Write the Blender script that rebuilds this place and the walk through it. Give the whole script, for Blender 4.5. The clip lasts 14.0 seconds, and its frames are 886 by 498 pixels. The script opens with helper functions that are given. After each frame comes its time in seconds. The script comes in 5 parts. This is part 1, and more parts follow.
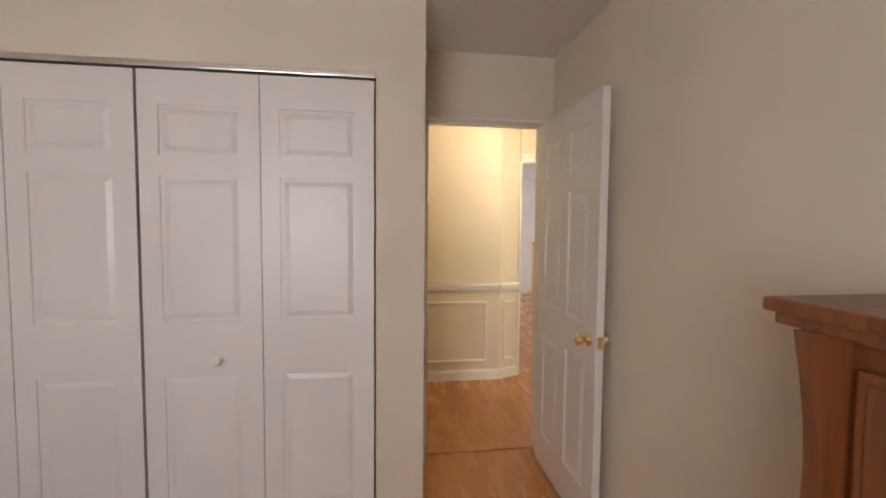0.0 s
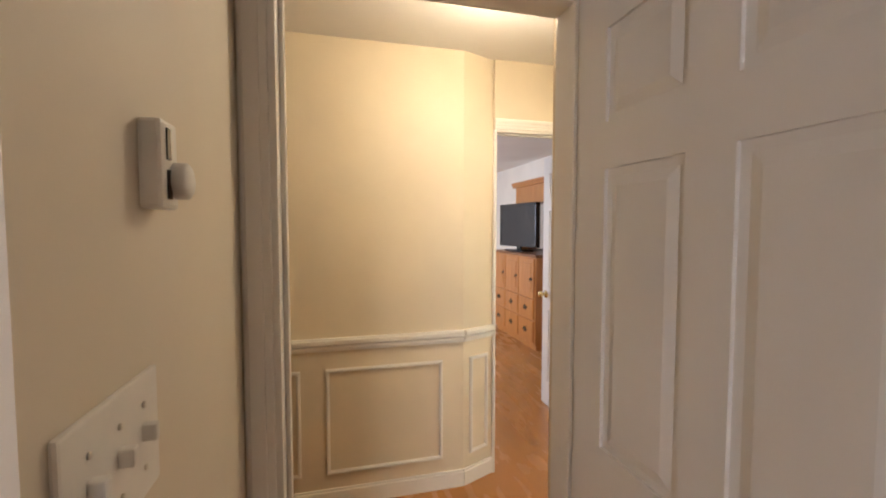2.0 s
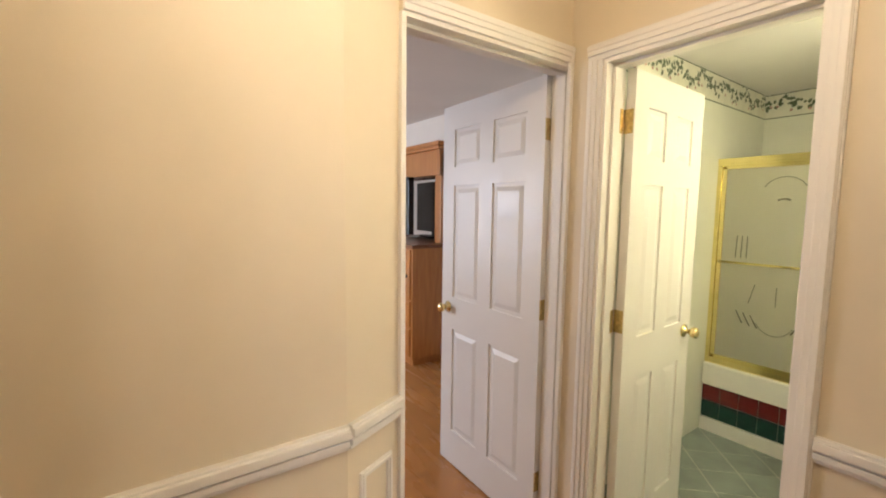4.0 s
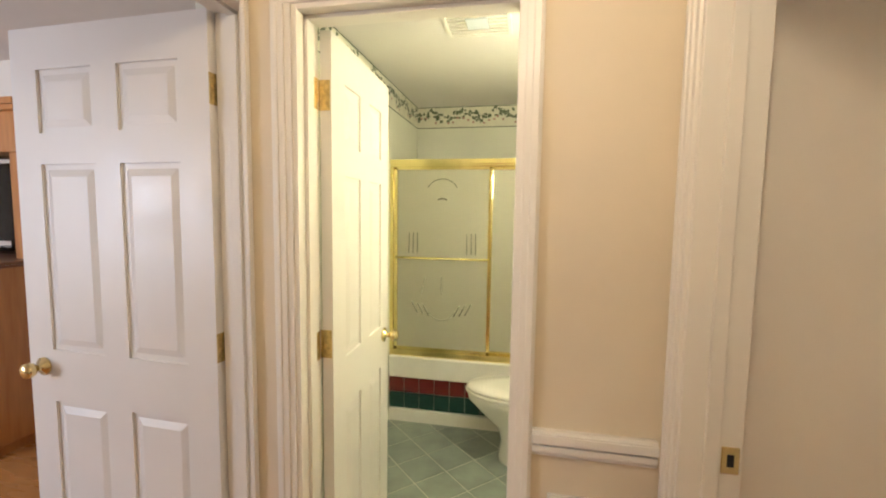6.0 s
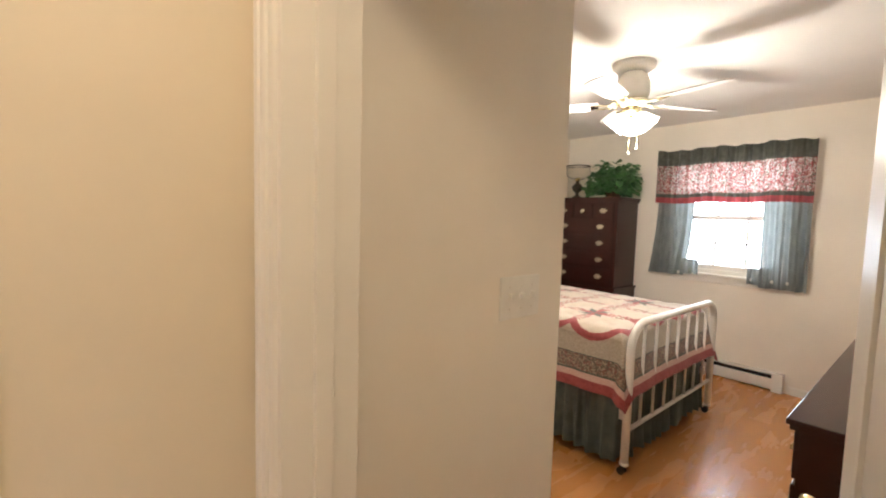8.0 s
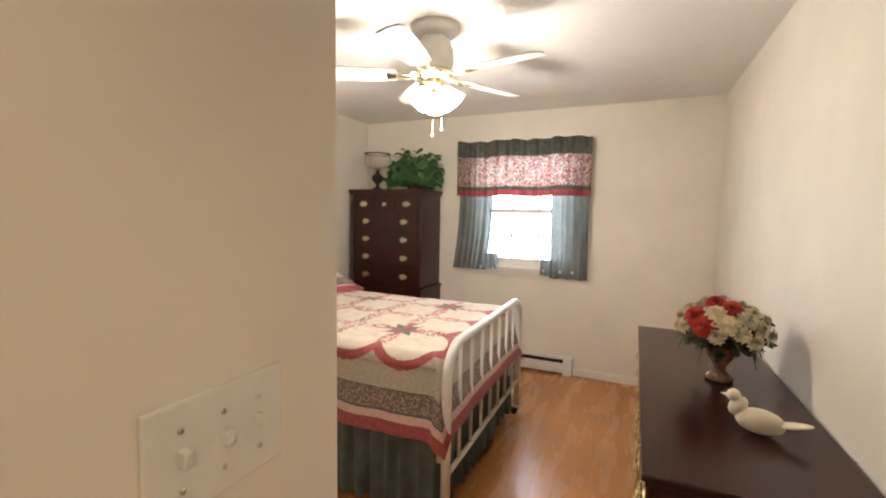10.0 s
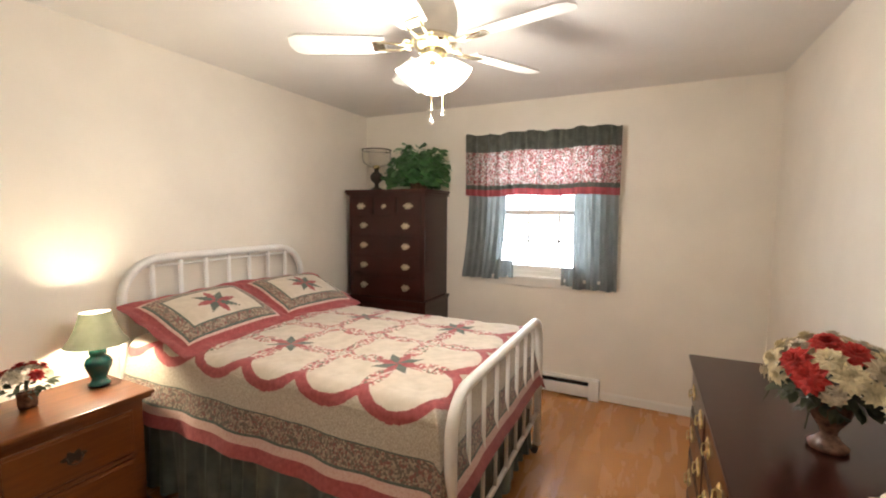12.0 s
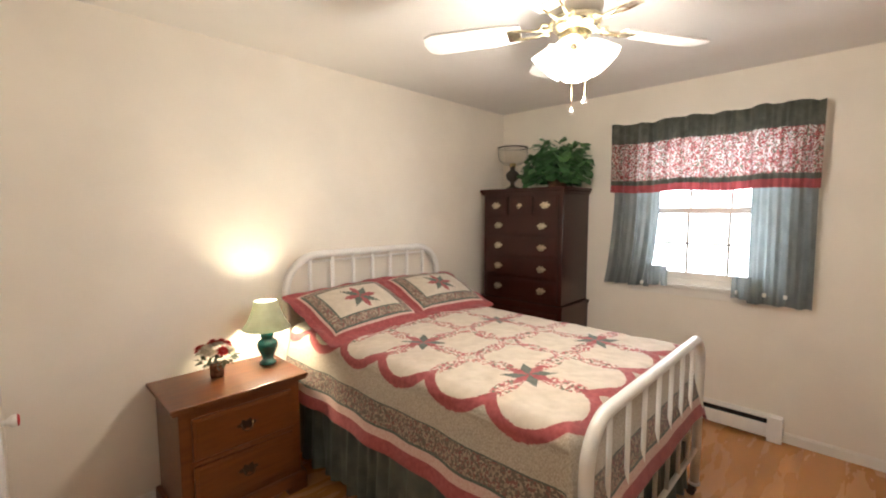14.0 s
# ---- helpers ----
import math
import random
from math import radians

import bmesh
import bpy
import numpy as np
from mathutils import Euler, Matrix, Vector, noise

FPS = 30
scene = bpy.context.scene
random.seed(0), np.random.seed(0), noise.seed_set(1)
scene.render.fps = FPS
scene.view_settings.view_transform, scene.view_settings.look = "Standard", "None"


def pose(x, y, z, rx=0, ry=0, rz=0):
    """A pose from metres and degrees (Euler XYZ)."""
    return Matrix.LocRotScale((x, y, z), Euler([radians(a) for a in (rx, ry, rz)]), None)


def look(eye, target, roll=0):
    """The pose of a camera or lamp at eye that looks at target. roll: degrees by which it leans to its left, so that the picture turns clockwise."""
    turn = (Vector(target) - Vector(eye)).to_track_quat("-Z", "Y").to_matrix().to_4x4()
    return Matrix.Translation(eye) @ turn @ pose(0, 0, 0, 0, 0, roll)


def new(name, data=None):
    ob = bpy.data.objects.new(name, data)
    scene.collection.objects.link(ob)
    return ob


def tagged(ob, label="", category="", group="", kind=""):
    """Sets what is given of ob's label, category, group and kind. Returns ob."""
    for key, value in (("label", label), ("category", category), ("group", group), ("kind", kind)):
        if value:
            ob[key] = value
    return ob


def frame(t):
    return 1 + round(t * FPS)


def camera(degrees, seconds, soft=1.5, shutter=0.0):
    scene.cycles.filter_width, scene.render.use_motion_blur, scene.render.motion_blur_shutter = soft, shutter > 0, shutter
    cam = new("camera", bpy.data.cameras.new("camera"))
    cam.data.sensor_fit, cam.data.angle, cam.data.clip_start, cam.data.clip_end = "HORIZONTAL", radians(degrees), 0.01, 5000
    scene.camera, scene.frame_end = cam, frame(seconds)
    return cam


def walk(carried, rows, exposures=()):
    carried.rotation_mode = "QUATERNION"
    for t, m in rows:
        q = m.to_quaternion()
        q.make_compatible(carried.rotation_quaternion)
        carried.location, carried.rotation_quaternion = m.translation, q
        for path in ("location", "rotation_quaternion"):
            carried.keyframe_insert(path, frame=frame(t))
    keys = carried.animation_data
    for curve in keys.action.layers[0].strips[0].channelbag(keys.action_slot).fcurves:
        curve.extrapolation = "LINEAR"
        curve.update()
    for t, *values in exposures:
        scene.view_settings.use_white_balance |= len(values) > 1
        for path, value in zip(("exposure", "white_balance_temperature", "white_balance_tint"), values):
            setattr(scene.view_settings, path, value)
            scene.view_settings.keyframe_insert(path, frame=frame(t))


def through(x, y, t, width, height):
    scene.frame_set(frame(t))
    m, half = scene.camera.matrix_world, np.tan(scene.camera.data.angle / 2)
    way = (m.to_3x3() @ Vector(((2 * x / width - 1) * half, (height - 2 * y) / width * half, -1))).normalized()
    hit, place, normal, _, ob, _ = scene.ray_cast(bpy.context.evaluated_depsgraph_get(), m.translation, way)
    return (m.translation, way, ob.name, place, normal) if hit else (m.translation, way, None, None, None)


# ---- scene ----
cam = camera(92.3, 14.0, soft=2.0)
PATH = [
    (0, (2.755, -2.022, 1.441), (0.777, -1.751, 1.329), 0.5),
    (0.5, (2.421, -1.899, 1.45), (0.451, -1.579, 1.33), 0.6),
    (1, (2.005, -1.795, 1.441), (0.04, -1.437, 1.337), 0.2),
    (1.5, (1.607, -1.736, 1.44), (-0.34, -1.290, 1.357), -0.3),
    (2, (1.196, -1.671, 1.484), (-0.737, -1.168, 1.378), 0.0),
    (2.2, (1.050, -1.620, 1.483), (-0.885, -1.132, 1.378), 0.0),
    (4.3, (-0.134, -1.354, 1.481), (-1.646, -0.058, 1.297), 0.7),
    (4.5, (-0.179, -1.319, 1.48), (-1.62, 0.058, 1.304), 0.6),
    (5, (-0.267, -1.236, 1.481), (-1.464, 0.356, 1.308), 0.6),
    (5.5, (-0.34, -1.178, 1.471), (-1.154, 0.641, 1.304), 0.8),
    (6, (-0.35, -1.099, 1.467), (-0.738, 0.855, 1.3), 0.8),
    (6.5, (-0.336, -0.995, 1.461), (-0.297, 0.998, 1.297), 0.9),
    (7, (-0.335, -0.904, 1.461), (0.13, 1.035, 1.307), 1.4),
    (7.5, (-0.33, -0.821, 1.452), (0.599, 0.944, 1.31), 1.6),
    (8, (-0.219, -0.715, 1.446), (1.067, 0.809, 1.296), 1.6),
    (8.5, (-0.075, -0.615, 1.45), (1.443, 0.679, 1.304), 1.5),
    (9, (0.073, -0.515, 1.462), (1.764, 0.543, 1.313), 1.5),
    (9.2, (0.139, -0.479, 1.465), (1.875, 0.503, 1.312), 1.7),
    (11.5, (0.758, -0.218, 1.493), (2.606, 0.528, 1.326), 0.5),
    (12, (0.837, -0.194, 1.501), (2.631, 0.672, 1.333), 0.4),
    (12.5, (0.867, -0.177, 1.505), (2.573, 0.853, 1.337), 0.3),
    (13, (0.877, -0.167, 1.51), (2.48, 1.016, 1.339), 0.2),
    (13.5, (0.902, -0.158, 1.508), (2.418, 1.135, 1.336), 0.0),
    (14, (0.935, -0.155, 1.509), (2.364, 1.233, 1.333), -0.1),
]
walk(cam, [(t, look(eye, target, roll)) for t, eye, target, roll in PATH],
     [(0.0, 0.25), (2.2, 0.25), (4.3, 0.15), (5.5, 0.25), (6.5, 0.3), (7.5, 0.35), (9.0, 0.35), (11.3, 0.15), (14.0, 0.15)])

# ---- world and lights ----
world = bpy.data.worlds.new("overcast_sky")
scene.world = world
world.use_nodes = True
wt = world.node_tree
sky = wt.nodes.new("ShaderNodeTexSky")
sky.sky_type, sky.sun_disc, sky.sun_elevation, sky.sun_rotation = "NISHITA", False, radians(35), radians(60)
wt.links.new(sky.outputs[0], wt.nodes["Background"].inputs[0])
wt.nodes["Background"].inputs[1].default_value = 0.12


def lamp(name, kind, m, power, colour, size=0.1, size_y=None):
    data = bpy.data.lights.new(name, kind)
    data.energy, data.color = power, colour
    if kind == "AREA":
        data.size = size
        if size_y:
            data.shape, data.size_y = "RECTANGLE", size_y
    elif kind == "SUN":
        data.angle = size
    else:
        data.shadow_soft_size = size
    ob = new(name, data)
    ob.matrix_world = m
    return ob


WARM, COOL = (1.0, 0.83, 0.62), (0.80, 0.88, 1.0)
lamp("sun", "SUN", look((0, 0, 10), (-6, -3, 5)), 0.8, (1, 0.97, 0.92), radians(12))
lamp("window_b_daylight", "AREA", look((4.52, 0.62, 1.5), (0, 0.62, 1.2)), 26, COOL, 0.9, 1.05)
lamp("window_a_daylight", "AREA", look((4.52, -3.0, 1.5), (0.8, -1.4, 1.2)), 32, (0.96, 0.91, 0.99), 1.2, 1.1)
lamp("window_m_daylight", "AREA", look((-4.4, -2.52, 1.5), (-4.6, 0, 1.4)), 75, (0.72, 0.8, 1.0), 1.4, 1.1)
lamp("fan_bulb", "POINT", pose(2.46, 0.64, 1.93), 39, (1.0, 0.93, 0.85), 0.09)
lamp("table_lamp_bulb", "POINT", pose(1.93, 2.20, 0.935), 19, (1.0, 0.87, 0.64), 0.03)
lamp("hall_bulb", "POINT", pose(-0.33, -1.0, 2.24), 16, WARM, 0.07)
# bathroom source is out of view; this lamp is added in an assumed place
lamp("assumed_vanity_bulb", "POINT", pose(-0.12, 0.75, 1.74), 20, (1.0, 0.93, 0.68), 0.08)


# ---- materials ----
def nodes_of(name):
    m = bpy.data.materials.new(name)
    m.use_nodes = True
    return m, m.node_tree, m.node_tree.nodes["Principled BSDF"]


def mapped(t, scale, stretch=(1, 1, 1), space="Object"):
    co = t.nodes.new("ShaderNodeTexCoord")
    mp = t.nodes.new("ShaderNodeMapping")
    mp.inputs["Scale"].default_value = [scale * s for s in stretch]
    t.links.new(co.outputs[space], mp.inputs[0])
    return mp.outputs[0]


def noise_tex(t, vec, scale, detail=3.0):
    n = t.nodes.new("ShaderNodeTexNoise")
    n.inputs["Scale"].default_value, n.inputs["Detail"].default_value = scale, detail
    t.links.new(vec, n.inputs["Vector"])
    return n.outputs[0]


def ramp(t, fac, stops):
    r = t.nodes.new("ShaderNodeValToRGB")
    els = r.color_ramp.elements
    while len(els) < len(stops):
        els.new(0.5)
    for e, (p, c) in zip(els, stops):
        e.position, e.color = p, (*c, 1)
    t.links.new(fac, r.inputs[0])
    return r.outputs[0]


def bump(t, b, height, strength, distance=0.002):
    n = t.nodes.new("ShaderNodeBump")
    n.inputs["Strength"].default_value, n.inputs["Distance"].default_value = strength, distance
    t.links.new(height, n.inputs["Height"])
    t.links.new(n.outputs[0], b.inputs["Normal"])


def shade(c, k):
    return tuple(min(1, v * k) for v in c)


def paint(name, colour, rough=0.6, vary=0.05, grain=220, relief=0.12):
    """Painted plaster or painted wood: faint blotches and a fine roller texture."""
    m, t, b = nodes_of(name)
    v = mapped(t, 1)
    t.links.new(ramp(t, noise_tex(t, v, 2.2, 4), [(0.3, shade(colour, 1 - vary)), (0.7, shade(colour, 1 + vary))]), b.inputs["Base Color"])
    t.links.new(ramp(t, noise_tex(t, v, 9, 3), [(0.3, (rough - 0.07,) * 3), (0.7, (rough + 0.07,) * 3)]), b.inputs["Roughness"])
    bump(t, b, noise_tex(t, v, grain, 2), relief, 0.001)
    return m


def wood(name, dark, light, rough=0.35, stretch=(1, 12, 12), scale=3.0, coat=0.0, by_object=False, relief=0.08):
    m, t, b = nodes_of(name)
    v = mapped(t, scale, stretch)
    if by_object:
        info = t.nodes.new("ShaderNodeObjectInfo")
        mul = t.nodes.new("ShaderNodeMath")
        mul.operation = "MULTIPLY"
        mul.inputs[1].default_value = 37.0
        t.links.new(info.outputs["Random"], mul.inputs[0])
        add = t.nodes.new("ShaderNodeVectorMath")
        t.links.new(v, add.inputs[0])
        t.links.new(mul.outputs[0], add.inputs[1])
        v = add.outputs[0]
    grain = noise_tex(t, v, 1.6, 6)
    col = ramp(t, grain, [(0.3, dark), (0.52, shade(light, 0.85)), (0.72, light)])
    if by_object:
        hsv = t.nodes.new("ShaderNodeHueSaturation")
        mr = t.nodes.new("ShaderNodeMapRange")
        mr.inputs[3].default_value, mr.inputs[4].default_value = 0.965, 1.035
        t.links.new(info.outputs["Random"], mr.inputs[0])
        t.links.new(mr.outputs[0], hsv.inputs["Value"])
        t.links.new(col, hsv.inputs["Color"])
        col = hsv.outputs[0]
    t.links.new(col, b.inputs["Base Color"])
    t.links.new(ramp(t, noise_tex(t, v, 3, 3), [(0.3, (rough - 0.012,) * 3), (0.7, (rough + 0.015,) * 3)]), b.inputs["Roughness"])
    b.inputs["Coat Weight"].default_value = coat
    b.inputs["Coat Roughness"].default_value = 0.12
    if relief:
        bump(t, b, grain, relief, 0.0006)
    return m


def plain(name, colour, rough=0.4, metal=0.0, vary=0.06, scale=14, **more):
    m, t, b = nodes_of(name)
    t.links.new(ramp(t, noise_tex(t, mapped(t, 1), scale, 4), [(0.3, shade(colour, 1 - vary)), (0.7, shade(colour, 1 + vary))]), b.inputs["Base Color"])
    b.inputs["Roughness"].default_value, b.inputs["Metallic"].default_value = rough, metal
    for key, value in more.items():
        b.inputs[key.replace("_", " ")].default_value = value
    return m


def cloth(name, stops, scale=40, rough=0.9, weave=500, kind="noise", through=0.0):
    """Woven cloth; stops are the print's colours over a noise or cell field."""
    m, t, b = nodes_of(name)
    v = mapped(t, 1)
    if kind == "cells":
        c = t.nodes.new("ShaderNodeTexVoronoi")
        c.inputs["Scale"].default_value = scale
        t.links.new(v, c.inputs["Vector"])
        sep = t.nodes.new("ShaderNodeSeparateColor")
        t.links.new(c.outputs["Color"], sep.inputs[0])
        fac = sep.outputs[0]
    else:
        fac = noise_tex(t, v, scale, 4)
    r = ramp(t, fac, stops)
    if kind == "cells":
        r.node.color_ramp.interpolation = "CONSTANT"
    t.links.new(r, b.inputs["Base Color"])
    b.inputs["Roughness"].default_value = rough
    b.inputs["Sheen Weight"].default_value = 0.15
    bump(t, b, noise_tex(t, v, weave, 2), 0.25, 0.001)
    if through:
        tr = t.nodes.new("ShaderNodeBsdfTranslucent")
        t.links.new(r, tr.inputs[0])
        mix = t.nodes.new("ShaderNodeMixShader")
        mix.inputs[0].default_value = through
        out = t.nodes["Material Output"]
        t.links.new(b.outputs[0], mix.inputs[1])
        t.links.new(tr.outputs[0], mix.inputs[2])
        t.links.new(mix.outputs[0], out.inputs[0])
    return m


def glow(name, colour, strength):
    m, t, b = nodes_of(name)
    b.inputs["Base Color"].default_value = (*colour, 1)
    b.inputs["Emission Color"].default_value = (*colour, 1)
    b.inputs["Emission Strength"].default_value = strength
    return m


def glass(name, colour=(1, 1, 1), rough=0.0):
    m, t, b = nodes_of(name)
    b.inputs["Base Color"].default_value = (*colour, 1)
    b.inputs["Transmission Weight"].default_value, b.inputs["Roughness"].default_value, b.inputs["IOR"].default_value = 1, rough, 1.45
    return m


WALL_CREAM = paint("cream_wall_paint", (0.72, 0.62, 0.46), 0.55)
WALL_BED = paint("warm_white_wall_paint", (0.80, 0.735, 0.635), 0.6)
WALL_A = paint("grey_beige_wall_paint", (0.74, 0.655, 0.515), 0.6)
WALL_BATH = paint("pale_green_white_wallpaper", (0.76, 0.76, 0.64), 0.5)
CEIL = paint("white_ceiling_paint", (0.76, 0.73, 0.68), 0.85, 0.03, 90, 0.35)
TRIM = paint("white_trim_paint", (0.80, 0.76, 0.69), 0.36, 0.012, 120, 0.015)
DOORPAINT = paint("white_door_paint", (0.79, 0.76, 0.71), 0.36, 0.03, 160, 0.08)
FLOORWOOD = wood("honey_laminate", (0.475, 0.205, 0.062), (0.515, 0.23, 0.072), 0.27, (1.0, 4, 4), 0.9, 0.0, True, 0.0)
PINE = wood("honey_pine", (0.090, 0.022, 0.0045), (0.145, 0.041, 0.0075), 0.35, (1, 9, 9), 3, 0.3)
LIGHTPINE = wood("golden_pine", (0.42, 0.15, 0.034), (0.55, 0.225, 0.056), 0.35, (9, 9, 1), 2, 0.2)
REDWOOD = wood("red_stained_wood", (0.13, 0.035, 0.01), (0.24, 0.075, 0.02), 0.4, (9, 9, 1), 3, 0.2)
CHERRY = plain("dark_cherry", (0.030, 0.007, 0.0045), 0.24, 0.0, 0.18, 5, Specular_IOR_Level=0.35)
BRASS = plain("polished_brass", (0.84, 0.68, 0.34), 0.2, 1.0, 0.08)
PALEGOLD = plain("pale_gold_plate", (0.90, 0.83, 0.62), 0.25, 1.0, 0.05)
OLDBRASS = plain("aged_brass", (0.54, 0.41, 0.18), 0.36, 1.0, 0.3, 60)
GOLD = plain("gold_anodised_metal", (0.86, 0.74, 0.34), 0.2, 1.0, 0.05)
NICKEL = plain("satin_nickel", (0.7, 0.66, 0.58), 0.3, 1.0)
DARKIRON = plain("dark_bronze", (0.05, 0.04, 0.03), 0.45, 0.8)
PLASTIC = plain("white_plastic", (0.78, 0.75, 0.68), 0.35)
IRONWHITE = plain("white_enamelled_iron", (0.80, 0.77, 0.72), 0.3, 0, 0.04)
PORCELAIN = plain("white_porcelain", (0.82, 0.80, 0.74), 0.12, 0, 0.02)
BLACK = plain("black_plastic", (0.012, 0.012, 0.014), 0.25)
SCREEN = plain("black_screen", (0.006, 0.007, 0.01), 0.06)
FROST = glass("frosted_glass", (0.88, 0.86, 0.72), 0.42)
FROST.node_tree.nodes["Principled BSDF"].inputs["Transmission Weight"].default_value = 0.7
ETCH = plain("etched_clear_line", (0.20, 0.20, 0.14), 0.3)
CLEAR = glass("clear_glass")
GROUT = plain("pale_grout", (0.55, 0.55, 0.48), 0.9)
TILE = plain("grey_green_tile", (0.26, 0.305, 0.265), 0.3, 0, 0.16, 7)
TILE_RED = plain("dark_red_tile", (0.16, 0.018, 0.018), 0.2, 0, 0.15)
TILE_GREEN = plain("dark_green_tile", (0.012, 0.05, 0.042), 0.2, 0, 0.15)
BORDER_PAPER = plain("ivory_border_paper", (0.74, 0.72, 0.60), 0.6)
LEAF_PRINT = plain("printed_leaf_green", (0.13, 0.16, 0.10), 0.6, 0, 0.3)
BERRY_PRINT = plain("printed_berry_pink", (0.45, 0.26, 0.22), 0.6, 0, 0.3)
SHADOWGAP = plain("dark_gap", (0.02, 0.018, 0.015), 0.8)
Q_CREAM = cloth("quilt_cream", [(0.35, (0.50, 0.43, 0.34)), (0.65, (0.58, 0.50, 0.405))], 18)
Q_RED = cloth("quilt_rose_red", [(0.3, (0.25, 0.042, 0.045)), (0.7, (0.35, 0.078, 0.075))], 50)
Q_PINK = cloth("quilt_pink", [(0.3, (0.50, 0.29, 0.245)), (0.5, (0.58, 0.38, 0.32)), (0.7, (0.60, 0.44, 0.37))], 120)
Q_FLORAL = cloth("quilt_small_floral", [(0.0, (0.34, 0.06, 0.07)), (0.26, (0.60, 0.48, 0.39)), (0.52, (0.13, 0.13, 0.085)), (0.70, (0.44, 0.16, 0.14)), (0.86, (0.62, 0.54, 0.44))], 95, kind="cells")
Q_BEIGE = cloth("quilt_beige_mottle", [(0.3, (0.30, 0.25, 0.19)), (0.5, (0.42, 0.36, 0.28)), (0.7, (0.52, 0.45, 0.36))], 160)
Q_PAISLEY = cloth("quilt_dark_vine_print", [(0.0, (0.13, 0.105, 0.08)), (0.35, (0.27, 0.205, 0.15)), (0.6, (0.20, 0.085, 0.07)), (0.8, (0.34, 0.27, 0.20))], 130, kind="cells")
Q_GREEN = cloth("quilt_dark_green", [(0.3, (0.06, 0.075, 0.06)), (0.7, (0.10, 0.12, 0.10))], 50)
SKIRT = cloth("bed_skirt_green", [(0.3, (0.055, 0.07, 0.06)), (0.7, (0.10, 0.12, 0.104))], 12)
CURTAIN = cloth("grey_green_curtain", [(0.3, (0.21, 0.235, 0.23)), (0.7, (0.28, 0.305, 0.30))], 8, through=0.5)
VAL_DARK = cloth("valance_dark_green", [(0.3, (0.06, 0.065, 0.05)), (0.7, (0.10, 0.105, 0.085))], 20, through=0.12)
VAL_FLORAL = cloth("valance_rose_print", [(0.0, (0.28, 0.06, 0.06)), (0.3, (0.56, 0.48, 0.43)), (0.5, (0.12, 0.14, 0.10)), (0.68, (0.40, 0.17, 0.16)), (0.84, (0.58, 0.53, 0.50))], 125, kind="cells", through=0.4)
VAL_RED = cloth("valance_red_hem", [(0.3, (0.32, 0.055, 0.06)), (0.7, (0.40, 0.085, 0.09))], 20, through=0.3)
LEAF = plain("ivy_leaf_green", (0.06, 0.15, 0.05), 0.45, 0, 0.55, 18)
LEAF_DULL = plain("dull_olive_leaf", (0.06, 0.07, 0.035), 0.6, 0, 0.4, 25)
PETAL_RED = plain("red_petal", (0.48, 0.035, 0.03), 0.7, 0, 0.3, 50)
PETAL_CREAM = plain("cream_petal", (0.72, 0.62, 0.40), 0.7, 0, 0.15, 50)
PETAL_WHITE = plain("white_petal", (0.62, 0.53, 0.39), 0.7, 0, 0.25, 50)
POT = plain("marbled_brown_ceramic", (0.16, 0.08, 0.05), 0.25, 0, 0.6, 40)
TEAL = plain("teal_glazed_ceramic", (0.01, 0.07, 0.06), 0.08, 0, 0.4, 10)
DOVE = plain("ivory_ceramic", (0.74, 0.66, 0.50), 0.4)
SHADE_CLOTH = cloth("green_shade_cloth", [(0.3, (0.26, 0.265, 0.215)), (0.7, (0.32, 0.32, 0.265))], 20, through=0.6)
OPAL = glow("lit_opal_glass", (1.0, 0.93, 0.82), 5.0)
BULB_TOP = glow("lit_lamp_top", (1.0, 0.92, 0.7), 6.0)
DAY = glow("overcast_daylight", (0.93, 0.97, 1.0), 1.8)
BAND_GREY = plain("grey_lap_siding", (0.5, 0.52, 0.55), 0.8)


# ---- mesh helpers ----
def box(bm, x0, x1, y0, y1, z0, z1, bevel=0.0):
    r = bmesh.ops.create_cube(bm, size=1, matrix=Matrix.Translation(((x0 + x1) / 2, (y0 + y1) / 2, (z0 + z1) / 2)) @ Matrix.Diagonal((abs(x1 - x0), abs(y1 - y0), abs(z1 - z0), 1)))
    if bevel:
        es = list({e for v in r["verts"] for e in v.link_edges})
        bmesh.ops.bevel(bm, geom=es, offset=bevel, segments=2, affect="EDGES", profile=0.6)
    return r["verts"]


def boxed(*dims, bevel=0.0):
    bm = bmesh.new()
    box(bm, *dims, bevel=bevel)
    return bm


def lathe(profile, n=24, cap=True):
    """Profile of (radius, z) turned about z."""
    bm = bmesh.new()
    rings = [[bm.verts.new((r * math.cos(math.tau * k / n), r * math.sin(math.tau * k / n), z)) for k in range(n)] for r, z in profile]
    for a, b in zip(rings, rings[1:]):
        for k in range(n):
            bm.faces.new((a[k], a[(k + 1) % n], b[(k + 1) % n], b[k]))
    if cap:
        bm.faces.new(rings[0][::-1])
        bm.faces.new(rings[-1])
    for f in bm.faces:
        f.smooth = True
    return bm


